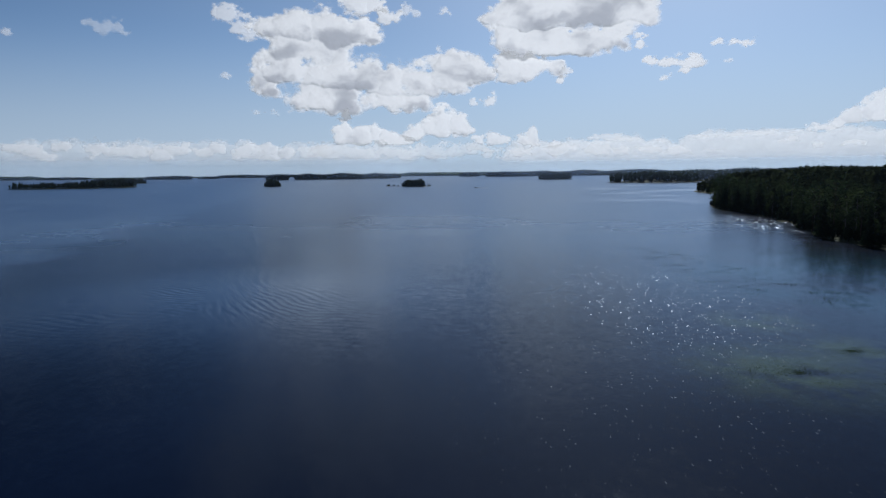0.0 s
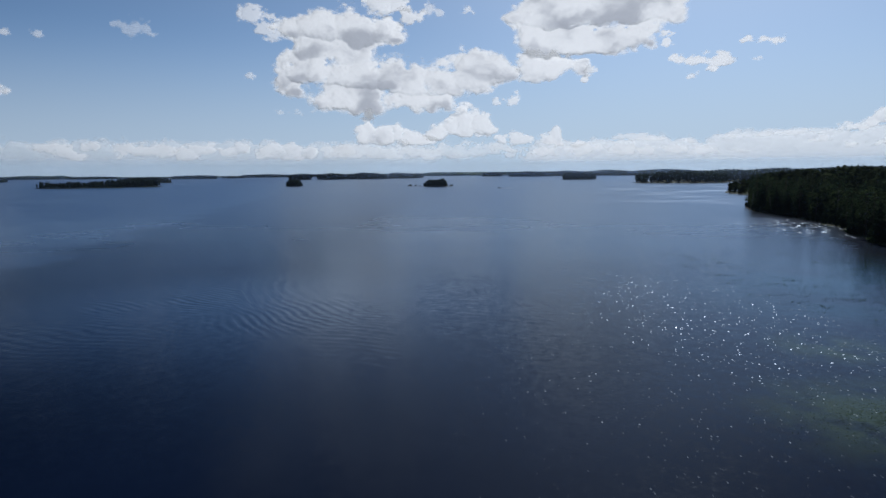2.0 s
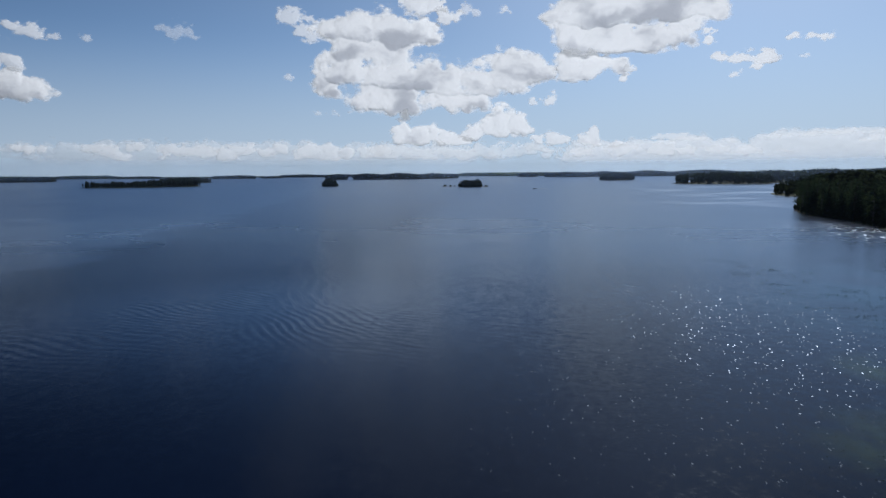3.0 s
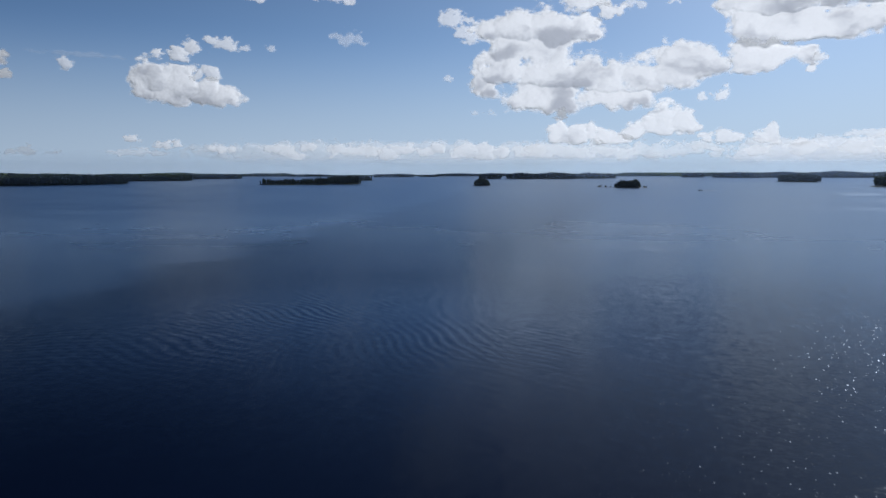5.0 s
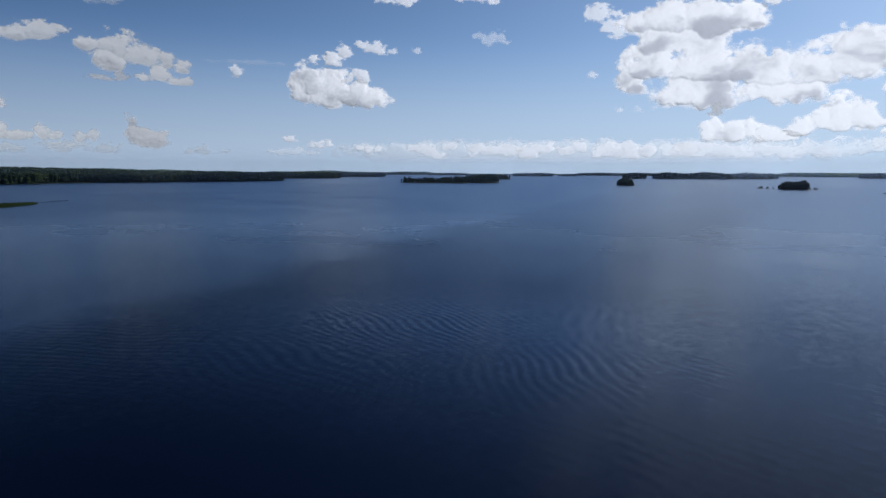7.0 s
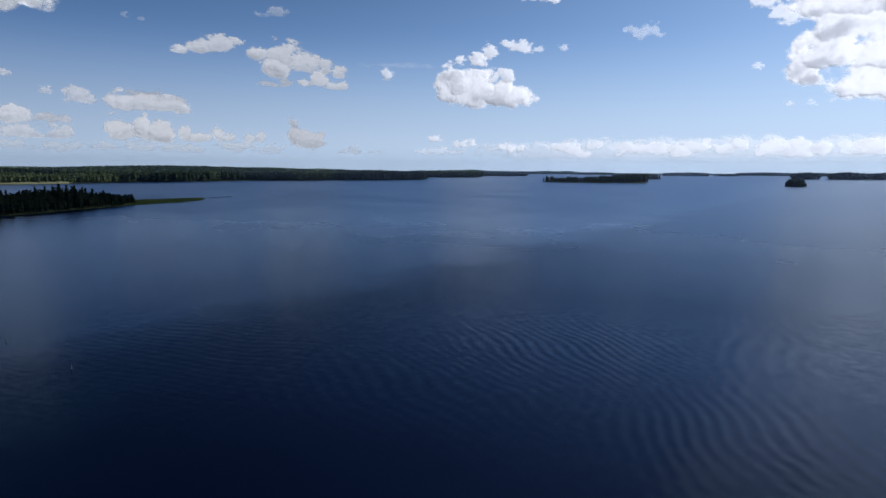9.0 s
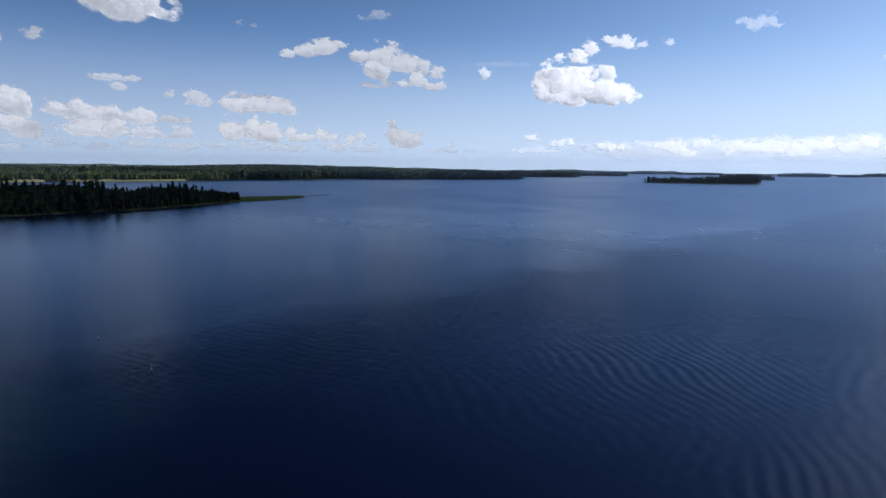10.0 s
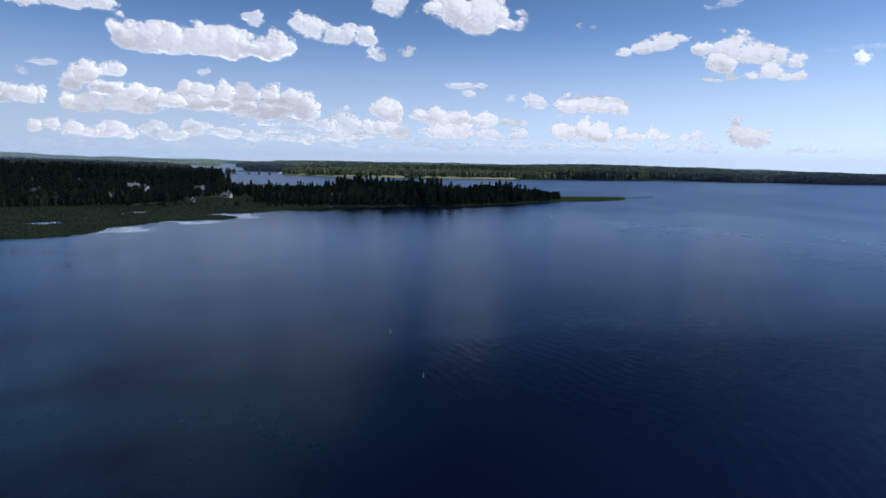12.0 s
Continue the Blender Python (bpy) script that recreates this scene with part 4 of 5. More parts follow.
cumulus(0.60, 1.20, 0.30, [(3.2, 14.61, 13.32, 0.71), (2.4, 14.25, 13.51, 0.46)])
cumulus(1.00, 0.50, 0.85, [(-5.0, 14.24, 12.67, 1.71), (-7.5, 15.15, 12.13, 2.74), (-10.2, 16.65, 12.16, 3.92), (-14.6, 16.36, 12.24, 3.56), (-16.5, 14.69, 12.39, 2.05), (-18.1, 13.68, 12.18, 1.10), (-6.3, 12.82, 10.28, 1.71), (-8.8, 12.54, 10.10, 2.74), (-11.6, 12.41, 10.09, 2.84), (-14.0, 12.28, 10.25, 2.30), (-15.8, 11.90, 10.53, 1.32), (-4.4, 11.84, 10.61, 0.81)])
cumulus(1.00, 0.60, 1.00, [(-6.1, 10.57, 8.16, 1.72), (-7.7, 10.38, 7.92, 2.01), (-9.2, 9.81, 8.46, 1.60), (-6.3, 9.61, 7.76, 1.42)])
cumulus(0.85, 1.00, 0.30, [(-11.1, 9.31, 8.54, 0.69)])
cumulus(0.95, 0.70, 0.40, [(-10.7, 8.46, 7.64, 0.60)])
cumulus(0.90, 1.00, 0.20, [(-17.3, 11.62, 11.07, 0.65)])
cumulus(0.90, 0.80, 0.30, [(-17.5, 11.06, 10.33, 0.60)])
cumulus(0.95, 0.80, 0.50, [(-18.5, 9.63, 8.75, 0.83), (-20.2, 9.56, 8.60, 1.27), (-21.8, 9.76, 8.45, 1.15), (-21.0, 8.64, 8.00, 0.72)])
cumulus(0.80, 0.80, 0.30, [(-19.6, 8.18, 7.62, 0.46)])
cumulus(0.95, 0.90, 0.30, [(-23.6, 10.76, 10.14, 0.64), (-24.8, 10.56, 10.04, 0.55), (-25.7, 10.52, 9.83, 0.58)])
cumulus(0.70, 1.00, 0.20, [(-24.3, 9.07, 8.67, 0.51)])
cumulus(0.75, 1.00, 0.20, [(-2.9, 6.69, 5.89, 0.41)])
cumulus(0.85, 1.00, 0.30, [(-4.3, 6.87, 5.77, 0.67)])
cumulus(0.70, 1.00, 0.20, [(-0.3, 14.42, 13.78, 0.51)])
cumulus(0.60, 1.00, 0.20, [(0.2, 11.25, 10.63, 0.46)])
cumulus(0.60, 1.00, 0.20, [(18.8, 8.68, 8.03, 0.41)])
cumulus(0.40, 1.20, 0.10, [(16.6, 5.58, 5.10, 0.52), (15.1, 5.51, 5.08, 0.48)])
cumulus(0.95, 0.50, 0.50, [(8.7, 5.54, 2.47, 0.71), (9.3, 4.49, 2.48, 0.91), (7.3, 4.19, 2.37, 1.12), (6.2, 4.39, 2.57, 0.72), (5.0, 3.89, 2.46, 1.24), (3.7, 3.47, 2.35, 0.83)])
cumulus(0.95, 0.50, 0.50, [(2.2, 4.48, 2.96, 1.24), (1.0, 5.18, 3.05, 1.04), (-0.0, 5.98, 3.04, 1.14), (-1.5, 5.26, 3.13, 1.24), (-2.6, 4.34, 3.12, 0.73)])
cumulus(0.85, 0.50, 0.50, [(-3.4, 3.41, 2.39, 0.78), (-4.7, 3.75, 2.38, 1.14), (-5.7, 3.28, 2.36, 0.62)])
cumulus(0.85, 0.50, 0.50, [(-7.4, 3.46, 2.24, 0.92), (-8.3, 4.10, 2.23, 0.71), (-10.4, 3.00, 2.19, 0.81)])
cumulus(0.60, 0.60, 0.30, [(-13.9, 3.23, 2.73, 0.98), (-15.1, 3.35, 2.66, 1.26), (-16.6, 3.02, 2.58, 1.24)])
cumulus(0.50, 0.80, 0.40, [(10.4, 2.73, 1.16, 2.29), (7.4, 2.57, 1.04, 2.31), (4.3, 2.66, 1.12, 2.33), (0.6, 2.84, 1.30, 2.34), (-2.5, 2.71, 1.37, 2.08)])
cumulus(0.45, 0.80, 0.40, [(-4.0, 2.69, 1.67, 1.55), (-7.1, 2.35, 1.32, 1.85), (-10.7, 2.59, 1.38, 1.71), (-14.2, 2.63, 1.33, 1.67), (-16.1, 2.39, 1.20, 1.16)])
cumulus(0.42, 0.80, 0.40, [(-19.8, 2.79, 2.16, 0.92), (-18.5, 2.24, 1.36, 1.41), (-20.8, 2.09, 1.22, 1.37), (-23.3, 1.94, 1.46, 1.15)])
cumulus(0.45, 0.80, 0.40, [(-29.4, 2.76, 2.18, 0.67), (-28.9, 2.42, 2.11, 0.56)])
cumulus(0.45, 0.80, 0.40, [(-33.5, 2.26, 1.75, 0.73), (-34.2, 2.11, 1.68, 0.57), (-31.3, 2.17, 1.64, 0.53), (-32.8, 2.03, 1.68, 0.52)])
cumulus(0.70, 0.15, 0.00, [(-7.6, 2.44, 0.19, 3.58), (-12.7, 2.76, 0.14, 4.96), (-18.0, 2.88, 0.09, 5.65), (-23.9, 2.91, 0.03, 5.67), (-29.3, 3.03, -0.02, 5.56), (-34.2, 2.92, -0.07, 5.02), (-38.2, 2.81, -0.11, 4.53)])
cumulus(0.45, 0.80, 0.20, [(-25.2, 3.14, 2.63, 1.07), (-27.2, 3.25, 2.70, 1.24), (-29.1, 3.31, 2.77, 0.96), (-23.0, 3.03, 2.60, 1.06)])
cumulus(0.90, 0.50, 0.50, [(-31.1, 3.75, 3.00, 0.76), (-32.7, 3.92, 3.11, 0.89), (-33.5, 4.72, 3.20, 0.80), (-34.4, 5.33, 3.41, 0.78), (-35.1, 5.64, 3.37, 0.83), (-36.3, 5.19, 3.31, 0.88), (-37.8, 4.35, 3.15, 0.98)])
cumulus(0.60, 0.60, 0.40, [(34.4, 2.59, 1.69, 1.02), (33.4, 2.26, 1.27, 1.13), (32.6, 1.93, 1.02, 0.77)])
cumulus(0.60, 0.60, 0.40, [(31.2, 2.78, 1.90, 0.84), (31.8, 2.46, 1.89, 0.59)])
cumulus(0.60, 0.60, 0.40, [(28.6, 2.64, 1.47, 1.05), (27.3, 2.53, 1.38, 1.29), (29.2, 2.23, 1.20, 0.93), (26.0, 2.54, 1.39, 0.88)])
cumulus(0.60, 0.60, 0.40, [(23.4, 2.76, 1.58, 1.03), (24.5, 2.37, 1.20, 1.12), (22.6, 2.39, 1.58, 0.58)])
cumulus(0.60, 0.60, 0.40, [(19.8, 2.70, 1.58, 0.78), (20.9, 2.30, 1.39, 1.06)])
cumulus(0.65, 0.60, 0.40, [(17.3, 2.71, 1.29, 1.48), (15.6, 2.82, 1.18, 1.26), (14.0, 2.63, 1.28, 0.83), (18.2, 2.22, 1.19, 0.86)])
cumulus(0.50, 0.60, 0.40, [(12.2, 2.43, 1.27, 1.17), (10.8, 2.53, 1.37, 1.05)])
cumulus(0.42, 0.30, 0.00, [(34.0, 2.59, 0.50, 7.48), (25.8, 2.64, 0.45, 8.77), (16.8, 2.81, 0.30, 9.26), (7.4, 2.88, 0.22, 7.14)])
cumulus(1.00, 0.50, 1.00, [(44.5, 9.34, 6.57, 0.88), (43.5, 9.13, 6.39, 1.34), (41.8, 8.68, 5.99, 1.60), (45.0, 8.05, 5.96, 0.79), (40.0, 7.94, 5.77, 1.40), (38.6, 7.33, 5.57, 1.42), (37.6, 6.61, 5.55, 0.77), (42.7, 7.35, 5.77, 2.04), (44.6, 7.08, 5.88, 0.97)])
cumulus(0.85, 0.80, 0.40, [(39.5, 8.93, 7.68, 0.84), (40.5, 8.65, 7.73, 0.65)])
cumulus(0.90, 0.90, 0.40, [(43.7, 9.92, 9.12, 0.44), (42.0, 10.66, 9.08, 0.77), (40.8, 10.83, 9.83, 0.92), (41.5, 9.97, 9.11, 0.82)])
cumulus(0.80, 1.00, 0.30, [(39.3, 11.32, 10.64, 0.56), (38.3, 11.24, 10.19, 1.04)])
cumulus(0.60, 1.00, 0.30, [(36.7, 10.77, 10.12, 0.72)])
cumulus(0.50, 1.00, 0.30, [(34.5, 10.86, 10.07, 0.49)])
cumulus(0.75, 1.00, 0.30, [(49.7, 8.88, 7.88, 0.61)])
cumulus(0.15, 0.60, 0.00, [(49.1, 9.36, 8.89, 3.48)])
cumulus(0.80, 1.00, 0.30, [(36.9, 15.05, 14.22, 1.04), (35.4, 15.06, 14.08, 1.05)])
cumulus(0.80, 1.00, 0.30, [(30.1, 15.38, 14.53, 1.18), (28.2, 15.52, 14.45, 1.49)])
cumulus(0.35, 1.20, 0.10, [(28.1, 12.30, 11.04, 1.00), (27.1, 11.99, 11.15, 0.70)])
cumulus(0.85, 0.60, 0.40, [(45.8, 3.02, 2.45, 0.66)])
cumulus(0.80, 0.60, 0.40, [(43.9, 2.49, 2.06, 0.41), (43.2, 2.69, 2.02, 0.64), (42.4, 2.85, 2.04, 0.50)])
cumulus(0.65, 0.60, 0.40, [(39.7, 2.36, 1.78, 0.43), (38.9, 2.47, 1.59, 0.62), (38.0, 2.38, 1.69, 0.53)])
cumulus(0.40, 0.80, 0.30, [(47.0, 1.87, 1.36, 1.08), (45.6, 2.08, 1.38, 1.32), (44.1, 1.96, 1.34, 1.35)])
cumulus(0.45, 0.80, 0.30, [(54.2, 1.88, 1.27, 0.68), (53.0, 2.17, 1.24, 0.85), (51.7, 1.84, 1.30, 0.64)])
cumulus(0.95, 0.70, 0.60, [(67.3, 10.15, 9.29, 0.99), (65.7, 10.70, 9.30, 1.19), (64.3, 10.97, 9.52, 1.30), (63.0, 10.95, 10.22, 0.66)])
cumulus(1.00, 0.60, 0.70, [(61.2, 10.50, 9.02, 1.15), (59.2, 10.63, 8.81, 1.65), (57.3, 10.00, 8.30, 1.58), (55.7, 9.58, 8.15, 1.19), (59.6, 9.45, 7.66, 1.36), (54.3, 9.14, 7.80, 0.70)])
cumulus(0.90, 0.80, 0.30, [(60.4, 7.54, 6.97, 1.26), (58.9, 7.83, 7.01, 0.69)])
cumulus(1.00, 0.70, 0.40, [(56.1, 8.43, 7.04, 1.09), (57.2, 7.88, 7.01, 0.89), (54.5, 7.70, 6.93, 1.30)])
cumulus(0.40, 1.20, 0.10, [(59.6, 13.56, 12.57, 0.87), (60.8, 13.05, 12.60, 0.57)])
cumulus(0.30, 1.20, 0.10, [(71.3, 12.09, 11.67, 0.38), (70.0, 11.96, 11.57, 0.48)])
cumulus(1.00, 0.50, 0.80, [(72.3, 6.08, 4.82, 0.51), (71.5, 6.21, 4.48, 1.05), (70.3, 6.09, 4.44, 1.39), (68.6, 5.99, 4.46, 1.53), (67.4, 5.58, 4.41, 0.83)])
cumulus(0.80, 0.80, 0.50, [(74.9, 6.37, 4.96, 0.73), (74.1, 5.98, 4.91, 0.74), (75.6, 5.81, 4.93, 0.52)])
cumulus(0.75, 0.90, 0.30, [(77.0, 6.24, 5.50, 0.59)])
cumulus(1.00, 0.50, 0.70, [(70.2, 4.54, 2.12, 0.81), (69.3, 3.83, 2.14, 1.09), (68.5, 3.10, 2.15, 0.66)])
cumulus(1.00, 0.50, 0.70, [(72.4, 4.00, 2.16, 0.73), (71.6, 3.48, 2.18, 0.95)])
cumulus(0.95, 0.50, 0.50, [(67.1, 3.75, 2.28, 0.56), (66.3, 3.16, 2.20, 0.79), (65.4, 2.89, 2.22, 0.57)])
cumulus(0.90, 0.50, 0.50, [(64.4, 3.45, 2.28, 0.64), (63.7, 3.03, 2.30, 0.58)])
cumulus(0.80, 0.50, 0.50, [(61.2, 3.27, 2.19, 0.53), (62.0, 2.96, 2.18, 0.59)])
cumulus(1.00, 0.50, 0.70, [(58.3, 4.07, 1.83, 0.79), (57.3, 3.64, 1.75, 1.10), (56.3, 3.06, 1.76, 0.86)])
cumulus(0.45, 0.80, 0.40, [(68.3, 2.06, 1.30, 1.22), (66.5, 2.00, 1.23, 1.25), (63.2, 2.16, 1.37, 1.17), (60.3, 2.11, 1.31, 1.56)])
cumulus(0.50, 0.80, 0.40, [(64.1, 2.34, 1.75, 0.93), (62.2, 2.27, 1.68, 0.83)])
cumulus(1.00, 0.40, 1.00, [(109.8, 10.67, 9.28, 0.80), (108.9, 10.23, 8.52, 1.14), (107.5, 10.66, 8.21, 1.41), (105.6, 10.72, 8.19, 1.71), (103.4, 11.01, 8.26, 1.94), (101.6, 11.12, 8.31, 1.71), (99.9, 10.50, 8.47, 1.56), (98.5, 10.06, 8.55, 1.12), (97.5, 10.62, 8.61, 0.85), (96.8, 10.08, 8.79, 0.43)])
cumulus(0.85, 0.80, 0.40, [(99.4, 12.44, 11.03, 0.69), (100.1, 12.17, 11.47, 0.64)])
cumulus(0.95, 0.50, 0.60, [(95.6, 12.72, 10.78, 0.86), (94.6, 12.29, 10.29, 1.15), (92.9, 11.58, 10.11, 1.07), (91.4, 11.65, 10.08, 0.88), (89.8, 11.86, 9.96, 0.99)])
cumulus(0.80, 0.80, 0.40, [(89.2, 10.45, 8.85, 0.70), (88.5, 9.73, 8.73, 0.70)])
cumulus(0.85, 0.70, 0.40, [(86.3, 10.12, 9.18, 0.80)])
cumulus(0.90, 0.60, 0.50, [(87.9, 14.59, 12.48, 1.38), (88.9, 14.10, 12.76, 0.89)])
cumulus(1.00, 0.50, 0.70, [(84.0, 13.81, 12.82, 0.85), (82.1, 14.73, 11.84, 1.69), (79.9, 14.75, 11.13, 1.69), (78.0, 13.68, 11.59, 1.48), (76.7, 12.50, 11.59, 0.74)])
cumulus(0.90, 0.60, 0.50, [(116.0, 11.89, 10.88, 1.40), (113.4, 12.41, 11.07, 1.85), (111.2, 12.41, 11.15, 1.31)])
cumulus(1.00, 0.35, 1.00, [(112.1, 7.76, 5.59, 1.00), (113.2, 6.94, 4.99, 0.75), (110.6, 6.23, 4.74, 1.59), (108.8, 6.01, 4.59, 1.23), (113.6, 5.18, 3.60, 0.68)])
cumulus(0.95, 0.40, 0.80, [(110.7, 7.42, 6.26, 1.11), (110.0, 7.53, 6.36, 0.64)])
cumulus(1.00, 0.35, 1.00, [(107.7, 5.87, 4.03, 0.92), (112.0, 5.09, 3.62, 1.71), (110.0, 5.23, 3.73, 1.97), (106.2, 5.38, 4.02, 1.29), (108.4, 4.44, 3.54, 1.72), (112.4, 4.29, 3.33, 1.70)])
cumulus(1.00, 0.35, 1.00, [(105.1, 6.54, 4.99, 0.96), (103.7, 6.40, 4.98, 1.33), (104.2, 5.60, 3.93, 1.83), (101.8, 6.79, 4.70, 0.77), (102.4, 5.60, 4.11, 1.55)])
cumulus(1.00, 0.35, 1.00, [(100.3, 6.36, 4.67, 1.30), (98.1, 6.53, 4.68, 0.95), (96.4, 6.56, 4.74, 0.96), (95.2, 5.99, 3.82, 0.95), (100.7, 5.41, 3.71, 2.14), (98.0, 5.35, 3.72, 2.20), (95.0, 5.38, 3.54, 1.31), (99.5, 4.43, 3.37, 2.86)])
cumulus(0.65, 0.80, 0.40, [(103.6, 7.59, 6.82, 0.71)])
cumulus(1.00, 0.40, 1.00, [(118.2, 5.98, 3.80, 0.88), (117.3, 5.67, 3.79, 0.76), (116.2, 5.35, 3.86, 1.14), (115.0, 5.17, 3.99, 0.51)])
cumulus(0.60, 0.90, 0.30, [(115.0, 7.35, 6.73, 0.94)])
cumulus(0.35, 1.00, 0.30, [(116.3, 6.61, 5.96, 0.49)])
cumulus(0.90, 0.50, 0.60, [(115.8, 2.72, 1.70, 0.75), (114.5, 3.00, 1.93, 0.54), (113.2, 2.86, 1.55, 0.93), (112.2, 2.39, 1.50, 1.05)])
cumulus(0.95, 0.50, 0.60, [(110.3, 3.36, 1.66, 0.89), (111.2, 2.96, 1.54, 0.68), (109.6, 2.41, 1.46, 0.80)])
cumulus(0.80, 0.60, 0.60, [(107.1, 3.29, 2.15, 1.25), (108.0, 2.89, 1.75, 0.72), (106.3, 2.55, 1.34, 1.48)])
cumulus(0.80, 0.60, 0.60, [(104.7, 3.50, 2.42, 0.70), (104.1, 3.10, 1.88, 1.20), (101.8, 2.91, 1.76, 1.34)])
cumulus(0.70, 0.80, 0.60, [(98.6, 3.55, 2.83, 2.31), (95.3, 3.77, 2.84, 2.14), (97.2, 2.97, 2.29, 2.35), (93.3, 3.74, 2.60, 1.21)])
cumulus(0.65, 0.80, 0.60, [(99.6, 2.51, 1.44, 1.26), (97.2, 2.29, 1.61, 1.64), (95.0, 2.70, 1.27, 0.84), (92.8, 2.62, 1.72, 1.21)])
cumulus(1.00, 0.40, 0.90, [(88.3, 5.95, 3.83, 1.05), (87.5, 5.43, 3.60, 1.05), (88.9, 5.00, 3.76, 0.74)])
cumulus(0.95, 0.50, 0.70, [(89.6, 4.24, 2.50, 0.68), (88.4, 3.83, 2.33, 1.36), (87.1, 3.16, 1.96, 1.37)])
cumulus(0.75, 0.60, 0.60, [(91.6, 4.43, 2.25, 1.34), (92.8, 4.00, 2.42, 0.97), (90.3, 2.78, 1.68, 1.97)])
cumulus(0.95, 0.45, 0.80, [(83.7, 5.27, 3.53, 1.12), (85.1, 4.99, 3.80, 0.93), (81.7, 4.96, 3.37, 1.37), (82.7, 4.65, 3.20, 1.74)])
cumulus(0.95, 0.50, 0.80, [(79.3, 4.75, 3.26, 1.36), (77.2, 4.38, 3.34, 1.23), (75.9, 4.05, 3.36, 0.74)])
cumulus(0.90, 0.50, 0.70, [(83.3, 3.59, 2.19, 1.75), (81.2, 3.63, 2.07, 1.06)])
cumulus(0.80, 0.60, 0.60, [(78.7, 3.32, 2.12, 1.74), (76.2, 3.30, 2.16, 1.23)])
cumulus(0.75, 0.70, 0.40, [(81.7, 7.31, 6.58, 1.42), (79.7, 7.19, 6.61, 0.71), (80.7, 6.55, 5.91, 0.76)])
cumulus(0.45, 0.80, 0.40, [(91.3, 1.86, 1.16, 1.47), (88.3, 1.83, 1.12, 1.61), (85.2, 2.00, 1.39, 1.25), (82.1, 1.85, 1.15, 1.38)])
cumulus(0.45, 0.80, 0.40, [(79.1, 2.11, 1.30, 1.62), (76.0, 2.06, 1.26, 1.60), (73.0, 2.20, 1.40, 1.21), (70.6, 2.13, 1.34, 1.55)])
cumulus(0.40, 0.80, 0.40, [(115.5, 1.38, 0.78, 1.07), (112.5, 1.40, 0.78, 1.42), (108.9, 1.44, 0.80, 1.42), (105.1, 1.47, 0.81, 1.51), (100.5, 1.51, 0.84, 1.59)])

# the field of clouds goes on overhead, unseen, mostly to brighten the water's reflections
over = random.Random(77)
for bearing, height, width in ((2, 21, 5), (9, 25, 5), (15, 20, 4), (-3, 28, 5), (6, 33, 6), (19, 26, 4), (-9, 20, 4), (98, 20, 7), (108, 24, 8), (101, 31, 7),
                               (118, 18, 7), (94, 17.5, 5), (106, 17.5, 6), (113, 35, 8), (120, 29, 8), (150, 22, 8), (-60, 20, 7), (160, 34, 8)):
    cumulus(0.85, 0.9, 0.8, [(bearing + over.uniform(-1, 1) * width * 0.7, height + over.uniform(0.5, 2.4), height - over.uniform(0.5, 2.0), width * over.uniform(0.3, 0.6)) for _ in range(9)])
# unseen cloud, added to cast its shade over the headland and marsh
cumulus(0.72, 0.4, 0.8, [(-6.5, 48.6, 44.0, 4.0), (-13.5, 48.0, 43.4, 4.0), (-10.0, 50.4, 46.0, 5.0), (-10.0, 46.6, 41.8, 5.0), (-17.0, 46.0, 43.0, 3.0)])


# ---- reeds and weed in the water ----
def blades(spots, low, high, wide, material, name, label, seed, category="reeds", lean=0.25):
    rng = np.random.default_rng(seed)
    n = len(spots)
    a, h = rng.uniform(0, 6.283, n), rng.uniform(low, high, n)
    t = rng.uniform(-lean, lean, (n, 2)) * h[:, None]
    s = np.stack([np.cos(a), np.sin(a)], -1) * wide * rng.uniform(0.6, 1.3, (n, 1))
    base = spots[:, :2]
    z0 = spots[:, 2] if spots.shape[1] > 2 else np.full(n, -0.05)
    verts = np.stack([np.column_stack([base + s, z0]), np.column_stack([base - s, z0]), np.column_stack([base + t, z0 + h])], 1).reshape(-1, 3)
    ob = new(name, mesh_from(name, verts, np.arange(len(verts)).reshape(-1, 3), material))
    return tagged(ob, label, category, kind="stuff")


def clumps(n, each, box, spread, seed, thin=0.5):
    """Spots in loose clumps within a patch of water (x0, x1, y0, y1)."""
    rng = np.random.default_rng(seed)
    c = np.column_stack([rng.uniform(box[0], box[1], n), rng.uniform(box[2], box[3], n)])
    c = c[fractal(c[:, 0] / 14.0, c[:, 1] / 14.0, 3) > thin]
    p = np.repeat(c, each, 0)
    return p + rng.normal(0, 1, p.shape) * np.array([spread, spread * 0.6])


blades(clumps(260, 26, (58, 122, 112, 205), 1.3, 61, 0.48), 0.12, 0.4, 0.035, M_WEED, "reed_bed", "sparse dark reeds standing in shallow water", 62)
blades(clumps(90, 12, (-216, -172, -34, 8), 2.4, 63, 0.44), 0.15, 0.45, 0.06, M_WEED, "reed_bed", "dark sparse reeds just above the water", 64)


